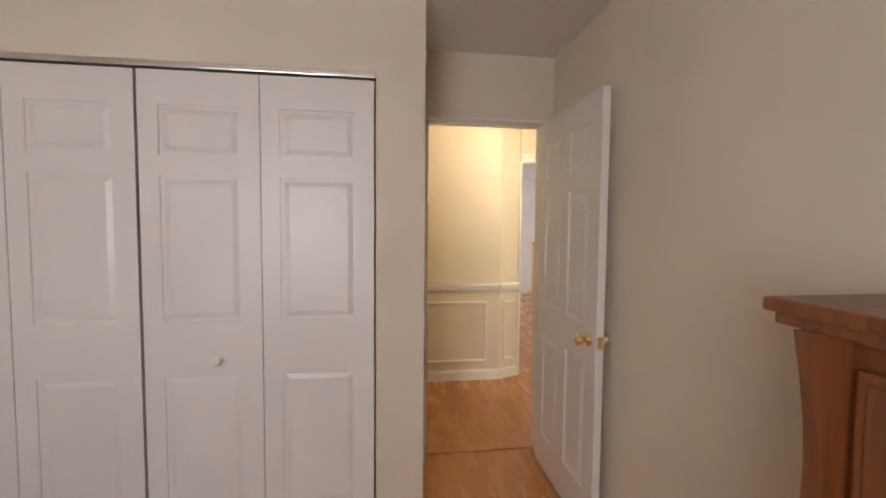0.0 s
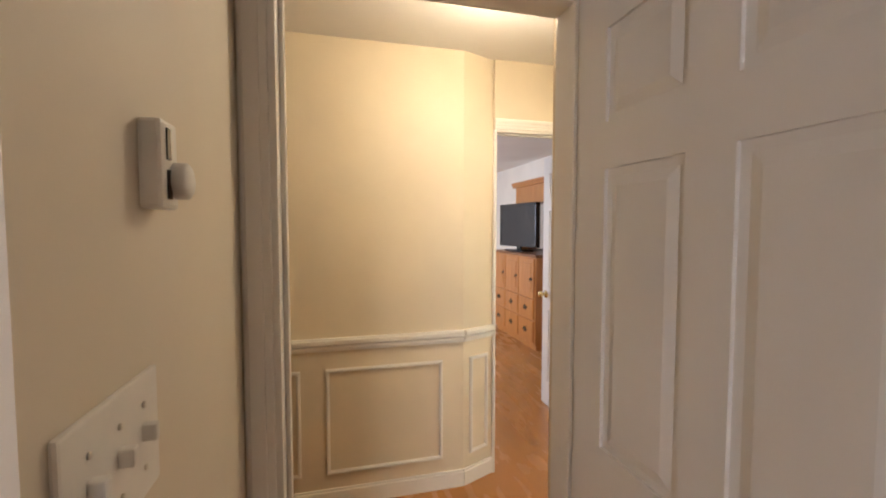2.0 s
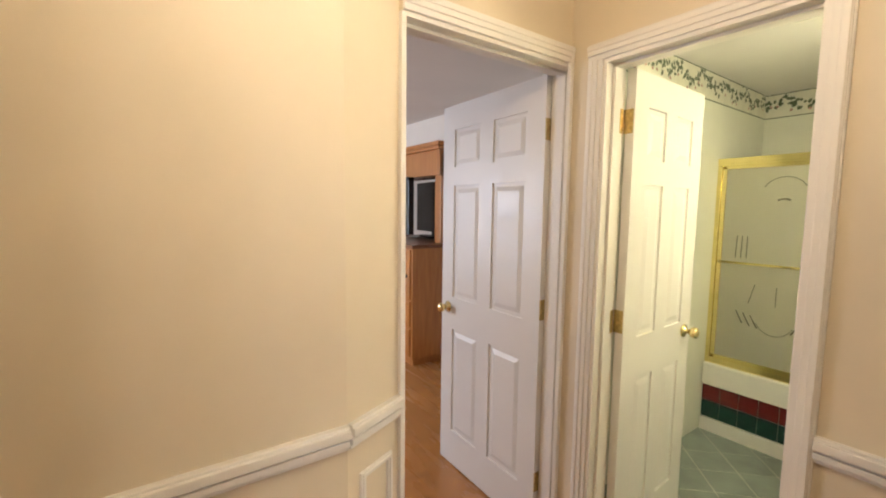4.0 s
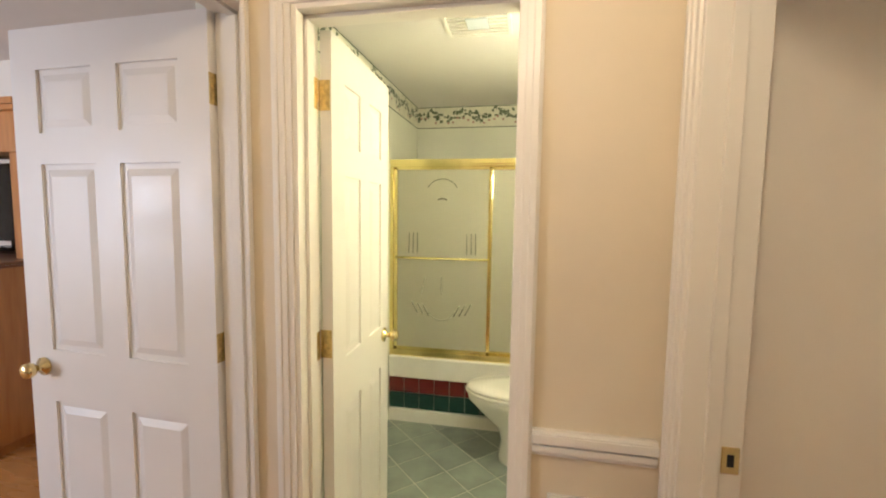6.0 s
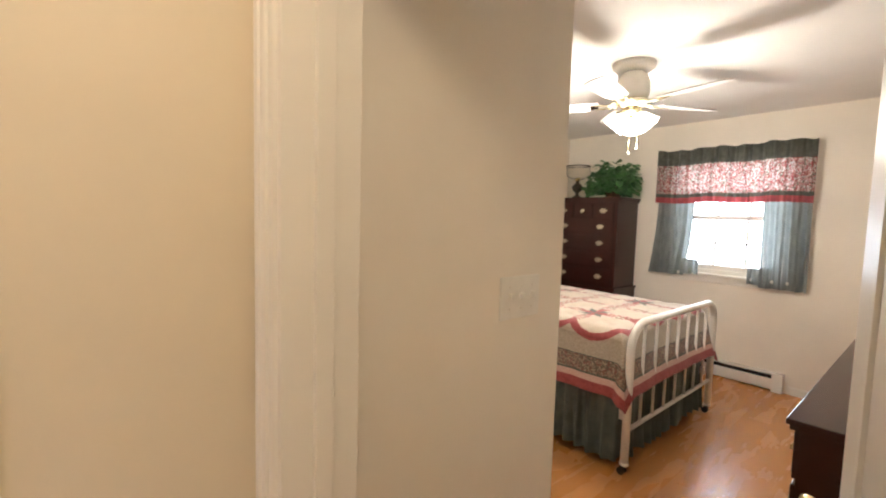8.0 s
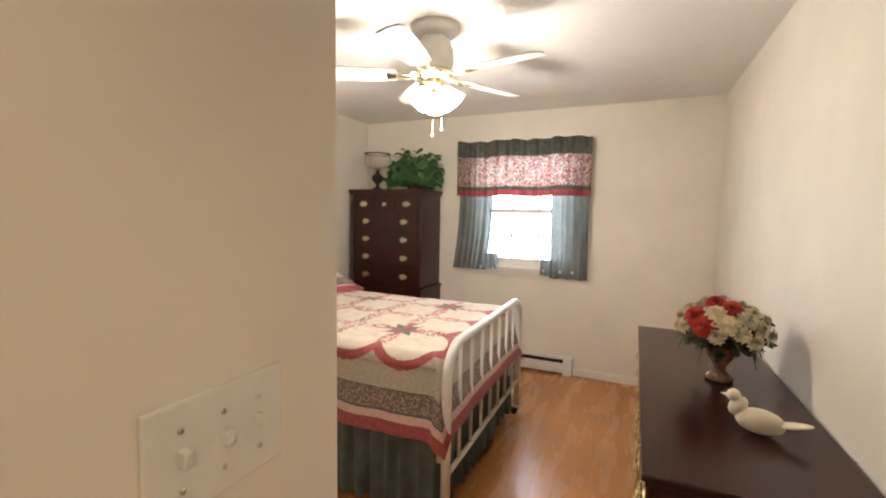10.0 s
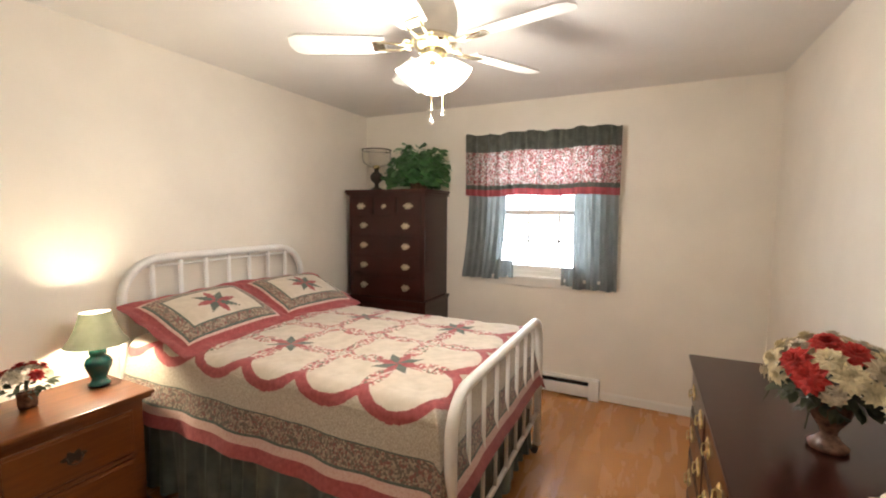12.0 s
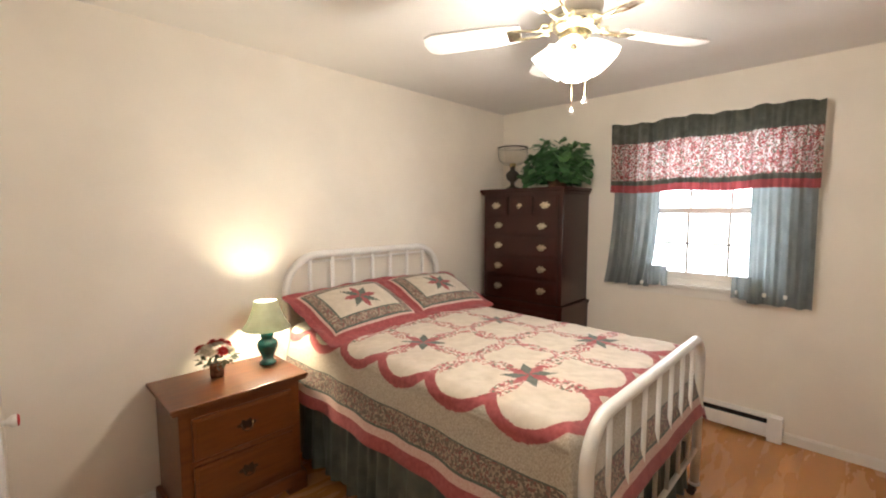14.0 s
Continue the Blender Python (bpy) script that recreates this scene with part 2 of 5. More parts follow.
def tube(points, radius, n=10):
    """A round bar along a line of points."""
    bm = bmesh.new()
    pts = [Vector(p) for p in points]
    rings = []
    up = Vector((0.013, 0.027, 1))
    for i, p in enumerate(pts):
        d = (pts[min(i + 1, len(pts) - 1)] - pts[max(i - 1, 0)]).normalized()
        if abs(d.dot(up.normalized())) > 0.95:
            up = Vector((1, 0.02, 0.03))
        s = d.cross(up).normalized()
        u = s.cross(d).normalized()
        up = u
        rings.append([bm.verts.new(p + radius * (math.cos(math.tau * k / n) * s + math.sin(math.tau * k / n) * u)) for k in range(n)])
    for a, b in zip(rings, rings[1:]):
        for k in range(n):
            bm.faces.new((a[k], a[(k + 1) % n], b[(k + 1) % n], b[k])).smooth = True
    bm.faces.new(rings[0][::-1])
    bm.faces.new(rings[-1])
    bmesh.ops.recalc_face_normals(bm, faces=bm.faces)
    return bm


def sheet(nu, nv, f, thick=0.0):
    """A cloth from f(u, v), with u and v from 0 to 1."""
    bm = bmesh.new()
    g = [[bm.verts.new(f(i / nu, j / nv)) for i in range(nu + 1)] for j in range(nv + 1)]
    for j in range(nv):
        for i in range(nu):
            bm.faces.new((g[j][i], g[j][i + 1], g[j + 1][i + 1], g[j + 1][i])).smooth = True
    if thick:
        bmesh.ops.solidify(bm, geom=bm.faces[:], thickness=thick)
    return bm


def part(name, bm, material, parent=None, label="", m=None):
    me = bpy.data.meshes.new(name)
    bm.to_mesh(me)
    bm.free()
    for k in material if isinstance(material, (list, tuple)) else (material,):
        me.materials.append(k)
    ob = new(name, me)
    if parent:
        ob.parent = parent
    if m:
        ob.matrix_basis = m
    return tagged(ob, label)


def thing(name, m, label, category, group="", kind=""):
    ob = new(name)
    ob.empty_display_size = 0.1
    ob.matrix_basis = m
    return tagged(ob, label, category, group, kind)


def structure(name, bm, material, label, category):
    return tagged(part(name, bm, material), label, category, "", "structure")


def merge(*bms):
    out = bmesh.new()
    for b in bms:
        me = bpy.data.meshes.new("tmp")
        b.to_mesh(me)
        b.free()
        out.from_mesh(me)
        bpy.data.meshes.remove(me)
    return out


# ---- large structure ----
H = 2.44          # ceiling
YA0, YA1 = -1.85, -1.02   # passage of the first bedroom
XC_A, XC_B = 0.90, 0.88  # closet fronts
WX, YH, YB = 4.40, 2.38, -0.96
XMAIN, XM = -1.07, -1.14  # hall wall and the far doorway's wall


def wall(name, cuts, material, label="painted plaster wall", *, x=None, y=None):
    """A wall from plain blocks (a0, a1, z0, z1); x or y gives its two faces, a runs along it."""
    bm = bmesh.new()
    for a0, a1, z0, z1 in cuts:
        if x:
            box(bm, x[0], x[1], a0, a1, z0, z1)
        else:
            box(bm, a0, a1, y[0], y[1], z0, z1)
    return structure(name, bm, material, label, "wall")


def pierced(a0, a1, o0, o1, z0, z1):
    """Blocks of a wall from a0 to a1 round an opening."""
    out = [(a0, o0, 0, H), (o1, a1, 0, H), (o0, o1, z1, H)]
    return out + ([(o0, o1, 0, z0)] if z0 > 0 else [])


HEAD = 2.045
XF, YF = -1.16, -0.755    # end of the angled hall wall
# first bedroom
wall("wall_a_entry", pierced(-1.98, -1.012, -1.79, -1.05, 0, HEAD + 0.025), WALL_A, "grey-beige wall round the bedroom door", x=(0.11, 0.27))
wall("wall_a_closet_front", [(-2.06, YA0, 0, H), (-3.96, -2.06, 2.075, H), (-4.3, -3.96, 0, H)], WALL_A, "grey-beige wall round the closet", x=(XC_A - 0.10, XC_A))
wall("wall_a_passage", [(0.27, XC_A - 0.10, 0, H)], WALL_A, "grey-beige side wall of the entry passage", y=(-1.94, YA0))
wall("wall_shared", [(0.22, WX, 0, H)], WALL_A, "wall between the two bedrooms", y=(YA1, -0.992))
wall("wall_a_east", pierced(-4.3, YA1, -3.6, -2.4, 0.95, 2.05), WALL_A, "grey-beige window wall", x=(WX, WX + 0.14))
wall("wall_a_south", [(XC_A - 0.7, WX + 0.14, 0, H)], WALL_A, "grey-beige bedroom wall", y=(-4.4, -4.3))
wall("wall_a_closet_back", [(-4.3, -1.981, 0, H)], WALL_A, "closet back wall", x=(0.1, 0.2))
# hall
bm = bmesh.new()
foot = [(XMAIN, -3.2), (XMAIN, -0.962), (XF, YF), (XM - 0.11, YF), (XM - 0.11, -3.2)]
lo = [bm.verts.new((a, b, 0)) for a, b in foot]
hi = [bm.verts.new((a, b, H)) for a, b in foot]
for k in range(5):
    bm.faces.new((lo[k], lo[(k + 1) % 5], hi[(k + 1) % 5], hi[k]))
bm.faces.new(hi)
bm.faces.new(lo[::-1])
bmesh.ops.recalc_face_normals(bm, faces=bm.faces)
structure("wall_hall_main", bm, WALL_CREAM, "cream hall wall with an angled end", "wall")
wall("wall_m_doorway", [(YF, 0.04, HEAD, H), (0.04, 0.109, 0, H)], WALL_CREAM, "cream wall over the far doorway", x=(XM - 0.11, XM))
wall("wall_bath_doorway", [(XM, -0.995, 0, H), (-0.385, 0.0, 0, H), (-0.995, -0.385, HEAD - 0.02, H)], WALL_CREAM, "cream hall wall round the bathroom door", y=(0.0, 0.11))
wall("wall_b_doorway", [(-0.085, 0.03, 0, H), (-1.01, -0.85, 0, H), (-0.85, -0.085, HEAD, H)], WALL_CREAM, "cream wall round the bedroom door", x=(0.0, 0.12))
wall("wall_hall_end", [(XM - 0.11, 0.11, 0, H)], WALL_CREAM, "cream hall end wall", y=(-3.3, -3.2))
wall("wall_hall_east", [(-3.3, -2.02, 0, H)], WALL_CREAM, "cream hall wall", x=(0.0, 0.099))
wall("wall_hall_nib", [(-1.0119, -1.0105, 0, H)], WALL_CREAM, "cream hall wall corner", x=(0.0, 0.22))
# second bedroom
wall("wall_b_switch", [(0.123, XC_B, 0, H)], WALL_BED, "warm white wall with the light switches", y=(0.03, 0.11))
wall("wall_b_closet_front", [(0.111, 0.30, 0, H), (0.30, 1.90, 2.06, H), (1.90, YH, 0, H)], WALL_BED, "warm white wall round the closet", x=(XC_B - 0.10, XC_B))
wall("wall_b_closet_back", [(0.111, YH, 0, H)], WALL_BED, "closet back wall", x=(0.10, 0.18))
wall("wall_b_head", [(0.05, WX, 0, H)], WALL_BED, "warm white wall behind the bed", y=(YH, YH + 0.1))
wall("wall_b_window", pierced(-1.0, YH + 0.1, 0.14, 1.08, 0.97, 2.05), WALL_BED, "warm white wall with the window", x=(WX, WX + 0.14))
wall("wall_b_right", [(0.121, WX, 0, H)], WALL_BED, "warm white wall behind the dresser", y=(-0.991, YB))
# bathroom
wall("wall_bath_left", [(0.111, 2.5, 0, H)], WALL_BATH, "pale papered bathroom wall", x=(-1.39, -1.28))
wall("wall_bath_back", [(-1.28, 0.02, 0, H)], WALL_BATH, "pale papered bathroom wall behind the tub", y=(2.42, 2.5))
wall("wall_bath_right", [(0.113, 2.5, 0, H)], WALL_BATH, "pale papered bathroom wall", x=(0.02, 0.098))
wall("wall_bath_inside", [(-1.28, -1.0, 0, H), (-0.38, 0.02, 0, H), (-1.0, -0.38, HEAD - 0.02, H)], WALL_BATH, "papered inside of the bathroom door wall", y=(0.1105, 0.114))
# far bedroom
wall("wall_m_back", [(-6.0, -1.393, 0, H)], WALL_BED, "pale wall behind the pine dresser", y=(1.20, 1.3))
wall("wall_m_west", [(-2.7, 1.3, 0, H)], WALL_BED, "pale bedroom wall", x=(-6.1, -6.0))
wall("wall_m_window", [(-6.0, -5.1, 0, H), (-3.7, -1.28, 0, H), (-5.1, -3.7, 0, 0.95), (-5.1, -3.7, 2.05, H)], WALL_BED, "pale window wall", y=(-2.7, -2.6))

structure("ceiling_bedrooms", boxed(0.11, WX + 0.14, -4.4, YH + 0.1, H, H + 0.1), CEIL, "white textured ceiling", "ceiling")
structure("ceiling_hall", boxed(XM - 0.11, 0.108, -3.3, 0.11, H, H + 0.1), CEIL, "white hall ceiling", "ceiling")
structure("ceiling_bath", boxed(-1.39, 0.108, 0.112, 2.5, 2.34, H + 0.1), CEIL, "white bathroom ceiling", "ceiling")
structure("ceiling_far_bedroom", boxed(-6.1, XM - 0.112, -2.7, 1.3, H, H + 0.1), CEIL, "white far bedroom ceiling", "ceiling")
floor = structure("floor", boxed(-6.1, WX + 0.14, -4.4, YH + 0.1, -0.12, -0.012), SHADOWGAP, "honey-coloured laminate plank floor", "floor")
structure("ground", boxed(-60, 80, -60, 60, -0.9, -0.6), plain("grass", (0.06, 0.09, 0.03), 0.9, 0, 0.4, 3), "grass outside the house", "ground")
structure("backdrop", boxed(9.0, 9.05, -12, 12, -0.6, 7), DAY, "overcast brightness outside the window", "backdrop")


# ---- trim ----
def casing(name, o0, o1, top, plane, face, along, bare=()):
    """Moulded casing round an opening; face is the side it stands out to, along the axis of the opening."""
    t = thing(name, Matrix(), "white moulded door casing", "casing", "door casings", "structure")
    w = 0.062

    def strip(nm, a0, a1, z0, z1):
        bm = bmesh.new()
        up = z1 - z0 > a1 - a0
        for d, i0, i1 in ((0.011, 0.0, 1.0), (0.017, 0.30, 0.93), (0.021, 0.58, 0.88)):
            p0, p1 = sorted((plane, plane + face * d))
            if up:
                inner = a0 if nm == "right_jamb_casing" else a1
                s = 1 if nm == "right_jamb_casing" else -1
                q0, q1 = sorted((inner + s * i0 * w, inner + s * i1 * w))
                r = (q0, q1, z0, z1 + (i1 - 1) * w * 0.0)
            else:
                r = (a0, a1, z0 + i0 * w, z0 + i1 * w)
            if along == "y":
                box(bm, p0, p1, r[0], r[1], r[2], r[3], bevel=0.003)
            else:
                box(bm, r[0], r[1], p0, p1, r[2], r[3], bevel=0.003)
        part(nm, bm, TRIM, t)

    if "left" not in bare:
        strip("left_jamb_casing", o0 - w, o0, 0, top)
    if "right" not in bare:
        strip("right_jamb_casing", o1, o1 + w, 0, top)
    strip("head_casing", o0 - (0 if "left" in bare else w), o1 + (0 if "right" in bare else w), top, top + w)
    return t


def jamb(name, o0, o1, top, d0, d1, along, stop):
    """The lining of an opening with its door stop."""
    t = thing(name, Matrix(), "white painted door frame", "door frame", "door frames", "structure")
    th = 0.014
    for nm, a0, a1, z0, z1 in (("left_jamb", o0 - 0.002, o0 + th, 0, top), ("right_jamb", o1 - th, o1 + 0.002, 0, top), ("head_jamb", o0 + th, o1 - th, top - th, top + 0.002)):
        bm = boxed(d0, d1, a0, a1, z0, z1, bevel=0.002) if along == "y" else boxed(a0, a1, d0, d1, z0, z1, bevel=0.002)
        part(nm, bm, TRIM, t)
    s0, s1 = stop, stop + 0.03
    for nm, a0, a1, z0, z1 in (("stop", o0 + th, o0 + th + 0.011, 0, top - th), ("stop", o1 - th - 0.011, o1 - th, 0, top - th), ("stop", o0 + th, o1 - th, top - th - 0.011, top - th)):
        bm = boxed(s0, s1, a0, a1, z0, z1, bevel=0.002) if along == "y" else boxed(a0, a1, s0, s1, z0, z1, bevel=0.002)
        part(nm, bm, TRIM, t)
    return t


casing_a = casing("door_casing_a", -1.79, -1.05, HEAD + 0.025, 0.11, -1, "y", ("right",))
part("room_side_casing", merge(boxed(0.27, 0.281, -1.846, -1.79, 0, HEAD + 0.02, bevel=0.003), boxed(0.27, 0.286, -1.838, -1.806, 0, HEAD + 0.02, bevel=0.003)), TRIM, casing_a)
jamb("door_frame_a", -1.79, -1.05, HEAD + 0.025, 0.106, 0.274, "y", 0.19)
casing("door_casing_m", YF, -0.003, HEAD, XM, 1, "y", ("left", "right"))
jamb("door_frame_m", YF, 0.039, HEAD, XM - 0.114, XM + 0.0, "y", XM - 0.07)
casing("door_casing_bath", -0.995, -0.385, HEAD - 0.02, 0.0, -1, "x")
jamb("door_frame_bath", -0.995, -0.360, HEAD - 0.02, -0.004, 0.118, "x", 0.035)
casing("door_casing_b", -0.85, -0.085, HEAD, 0.0, -1, "y")
jamb("door_frame_b", -0.85, -0.085, HEAD, -0.004, 0.124, "y", 0.045)
structure("trim_corner_post", boxed(XM, XM + 0.016, -0.003, -0.0225, 0, HEAD + 0.06, bevel=0.003), TRIM, "narrow white corner trim between two doorways", "trim")
structure("threshold", boxed(0.11, 0.17, -1.776, -1.064, 0.0, 0.006, bevel=0.0025), LIGHTPINE, "narrow wooden threshold strip", "threshold")
structure("threshold_bath", boxed(-0.98, -0.4, 0.02, 0.09, 0.0, 0.012, bevel=0.004), PINE, "wooden threshold strip", "threshold")


def run(name, p, q, z0, profile, label, category, out):
    """A moulding from p to q in plan; profile is (depth, z0, z1) slabs; out: side of the wall it stands on."""
    d = Vector((q[0] - p[0], q[1] - p[1], 0))
    n = d.length
    bm = bmesh.new()
    for depth, a, b in profile:
        box(bm, 0, n, 0, out * depth, z0 + a, z0 + b, bevel=0.003)
    ob = structure(name, bm, TRIM, label, category)
    ob.matrix_basis = Matrix.Translation((p[0], p[1], 0)) @ Matrix.Rotation(math.atan2(d.y, d.x), 4, "Z")


RAIL = ((0.012, 0, 0.07), (0.02, 0.012, 0.03), (0.028, 0.038, 0.062), (0.02, 0.058, 0.07))
BASE = ((0.014, 0, 0.085), (0.009, 0.083, 0.098))
MAINLINE = (((XMAIN, -3.2), (XMAIN, -0.962)), ((XMAIN, -0.962), (XF, YF)))
for p, q in MAINLINE:
    run("chair_rail", p, q, 0.835, RAIL, "white moulded chair rail", "chair rail", -1)
    run("baseboard", p, q, 0.0, BASE, "white moulded baseboard", "baseboard", -1)
run("chair_rail", (-0.323, 0), (-0.02, 0), 0.845, RAIL, "white moulded chair rail", "chair rail", -1)
run("baseboard", (-0.323, 0), (-0.02, 0), 0.0, BASE, "white moulded baseboard", "baseboard", -1)
LOW = ((0.012, 0, 0.06), (0.008, 0.058, 0.07))
run("baseboard", (WX, YB), (WX, 0.115), 0, LOW, "white bedroom baseboard", "baseboard", 1)
run("baseboard", (XC_B, YH), (WX, YH), 0, LOW, "white bedroom baseboard", "baseboard", -1)
run("baseboard", (0.9, YB), (WX, YB), 0, LOW, "white bedroom baseboard", "baseboard", 1)
run("baseboard", (0.22, YA1), (WX, YA1), 0, LOW, "white bedroom baseboard", "baseboard", -1)
run("baseboard", (0.125, 0.03), (XC_B, 0.03), 0, LOW, "white bedroom baseboard", "baseboard", -1)
run("baseboard", (-5.9, 1.2), (-1.5, 1.2), 0, LOW, "white bedroom baseboard", "baseboard", -1)


def picture_frame(p, q, z0, z1, group="wainscot mouldings"):
    """A rectangle of thin moulding laid on the wall from p to q."""
    d = Vector((q[0] - p[0], q[1] - p[1], 0))
    n, w = d.length, 0.02
    t = thing("wainscot_moulding", Matrix.Translation((p[0], p[1], 0)) @ Matrix.Rotation(math.atan2(d.y, d.x), 4, "Z"), "white picture-frame moulding on the wainscot", "moulding", group, "structure")
    for nm, a, b, c, e in (("top_rail", 0, n, z1 - w, z1), ("bottom_rail", 0, n, z0, z0 + w), ("stile", 0, w, z0 + w, z1 - w), ("stile", n - w, n, z0 + w, z1 - w)):
        bm = bmesh.new()
        box(bm, a, b, -0.010, 0, c, e, bevel=0.003)
        g = 0.25 * w
        box(bm, a + g if b - a < 0.03 else a + g, b - g, -0.015, -0.009, c + (g if e - c < 0.03 else -g), e - (g if e - c < 0.03 else -g), bevel=0.002)
        part(nm, bm, TRIM, t)


picture_frame((XMAIN, -1.715), (XMAIN, -1.085), 0.175, 0.74)
picture_frame((XMAIN, -2.47), (XMAIN, -1.84), 0.175, 0.74)
picture_frame((XMAIN - 0.018, -0.921), (XF + 0.016, -0.792), 0.175, 0.74)
picture_frame((-0.28, 0), (-0.07, 0), 0.175, 0.74)


# ---- doors ----
def panel_door(name, w, h, m, label, hinge_side=1, knob=BRASS, hinges=True, knob_z=0.92, cols=2, group="six-panel doors", knobbed=True, thick=0.035):
    """A moulded six-panel door; the hinge edge is at the origin, the slab runs along x."""
    t = thing(name, m, label, "door", group)
    st = 0.105 if cols == 2 else 0.06
    mid = 0.095
    rows = ((0.20, 0.80), (0.98, 1.60), (1.70, 1.90))
    fields = []
    pw = (w - 2 * st - mid) / 2 if cols == 2 else w - 2 * st
    xs = [(st + k * (pw + mid), st + k * (pw + mid) + pw) for k in range(cols)]
    cuts_x = [0] + [v for a in xs for v in a] + [w]
    cuts_z = [0] + [v * h / 2.03 for a in rows for v in a] + [h]
    for k in range(0, len(cuts_x), 2):
        part("stile", boxed(cuts_x[k], cuts_x[k + 1], -thick / 2, thick / 2, 0, h), DOORPAINT, t)
    for a, b in xs:
        for k in range(0, len(cuts_z), 2):
            part("rail", boxed(a, b, -thick / 2, thick / 2, cuts_z[k], cuts_z[k + 1]), DOORPAINT, t)
    for a, b in xs:
        for z0, z1 in rows:
            z0, z1 = z0 * h / 2.03, z1 * h / 2.03
            bm = boxed(a, b, -thick / 2 + 0.008, thick / 2 - 0.008, z0, z1)
            for s in (-1, 1):
                base = s * (thick / 2 - 0.0085)
                top = s * (thick / 2 - 0.001)
                o, i = 0.016, 0.040
                q0 = [bm.verts.new(v) for v in ((a + o, base, z0 + o), (b - o, base, z0 + o), (b - o, base, z1 - o), (a + o, base, z1 - o))]
                q1 = [bm.verts.new(v) for v in ((a + i, top, z0 + i), (b - i, top, z0 + i), (b - i, top, z1 - i), (a + i, top, z1 - i))]
                for k in range(4):
                    bm.faces.new((q0[k], q0[(k + 1) % 4], q1[(k + 1) % 4], q1[k]))
                bm.faces.new(q1)
                bm.faces.new(q0[::-1])
            bmesh.ops.recalc_face_normals(bm, faces=bm.faces)
            part("panel", bm, DOORPAINT, t)
    if knobbed:
        for s in (-1, 1):
            bm = lathe([(0.031, 0), (0.031, 0.006), (0.012, 0.012), (0.011, 0.028), (0.022, 0.036), (0.0265, 0.048), (0.024, 0.060), (0.012, 0.066)], 18)
            part("door_knob", bm, knob, t, "round brass door knob", pose(w - 0.065, s * thick / 2, knob_z, -90 * s, 0, 0))
        part("latch_plate", boxed(w - 0.001, w + 0.002, -0.012, 0.012, knob_z - 0.028, knob_z + 0.028), knob, t, "brass latch plate on the door edge")
    if hinges:
        for z in (0.25, 1.04, 1.81):
            bm = bmesh.new()
            for k in range(5):
                b2 = lathe([(0.0065, 0), (0.0065, 0.0165)], 10)
                bmesh.ops.translate(b2, verts=b2.verts, vec=(0, hinge_side * (thick / 2 + 0.005), z - 0.044 + k * 0.0178))
                me = bpy.data.meshes.new("tmp")
                b2.to_mesh(me)
                b2.free()
                bm.from_mesh(me)
                bpy.data.meshes.remove(me)
            box(bm, -0.003, 0.0, -thick / 2 + 0.004, thick / 2, z - 0.045, z + 0.045)
            box(bm, -0.036, 0.002, hinge_side * (thick / 2 + 0.002), hinge_side * (thick / 2 + 0.006), z - 0.045, z + 0.045)
            part("hinge", bm, OLDBRASS, t, "brass butt hinge")
    return t


panel_door("door_a", 0.745, 2.03, pose(0.278, -1.078, 0.008, 0, 0, -0.6), "white six-panel door standing open against the wall", -1, hinges=False)
panel_door("door_m", 0.76, 2.03, pose(-1.262, 0.020, 0.008, 0, 0, 178), "white six-panel door standing open into the bedroom", -1)
panel_door("door_bath", 0.60, 2.0, pose(-0.962, 0.128, 0.008, 0, 0, 92), "white six-panel bathroom door standing open", 1)
panel_door("door_b", 0.755, 2.03, pose(0.134, -0.825, 0.008, 0, 0, 14.5), "white six-panel door standing open into the bedroom", -1, hinges=False)


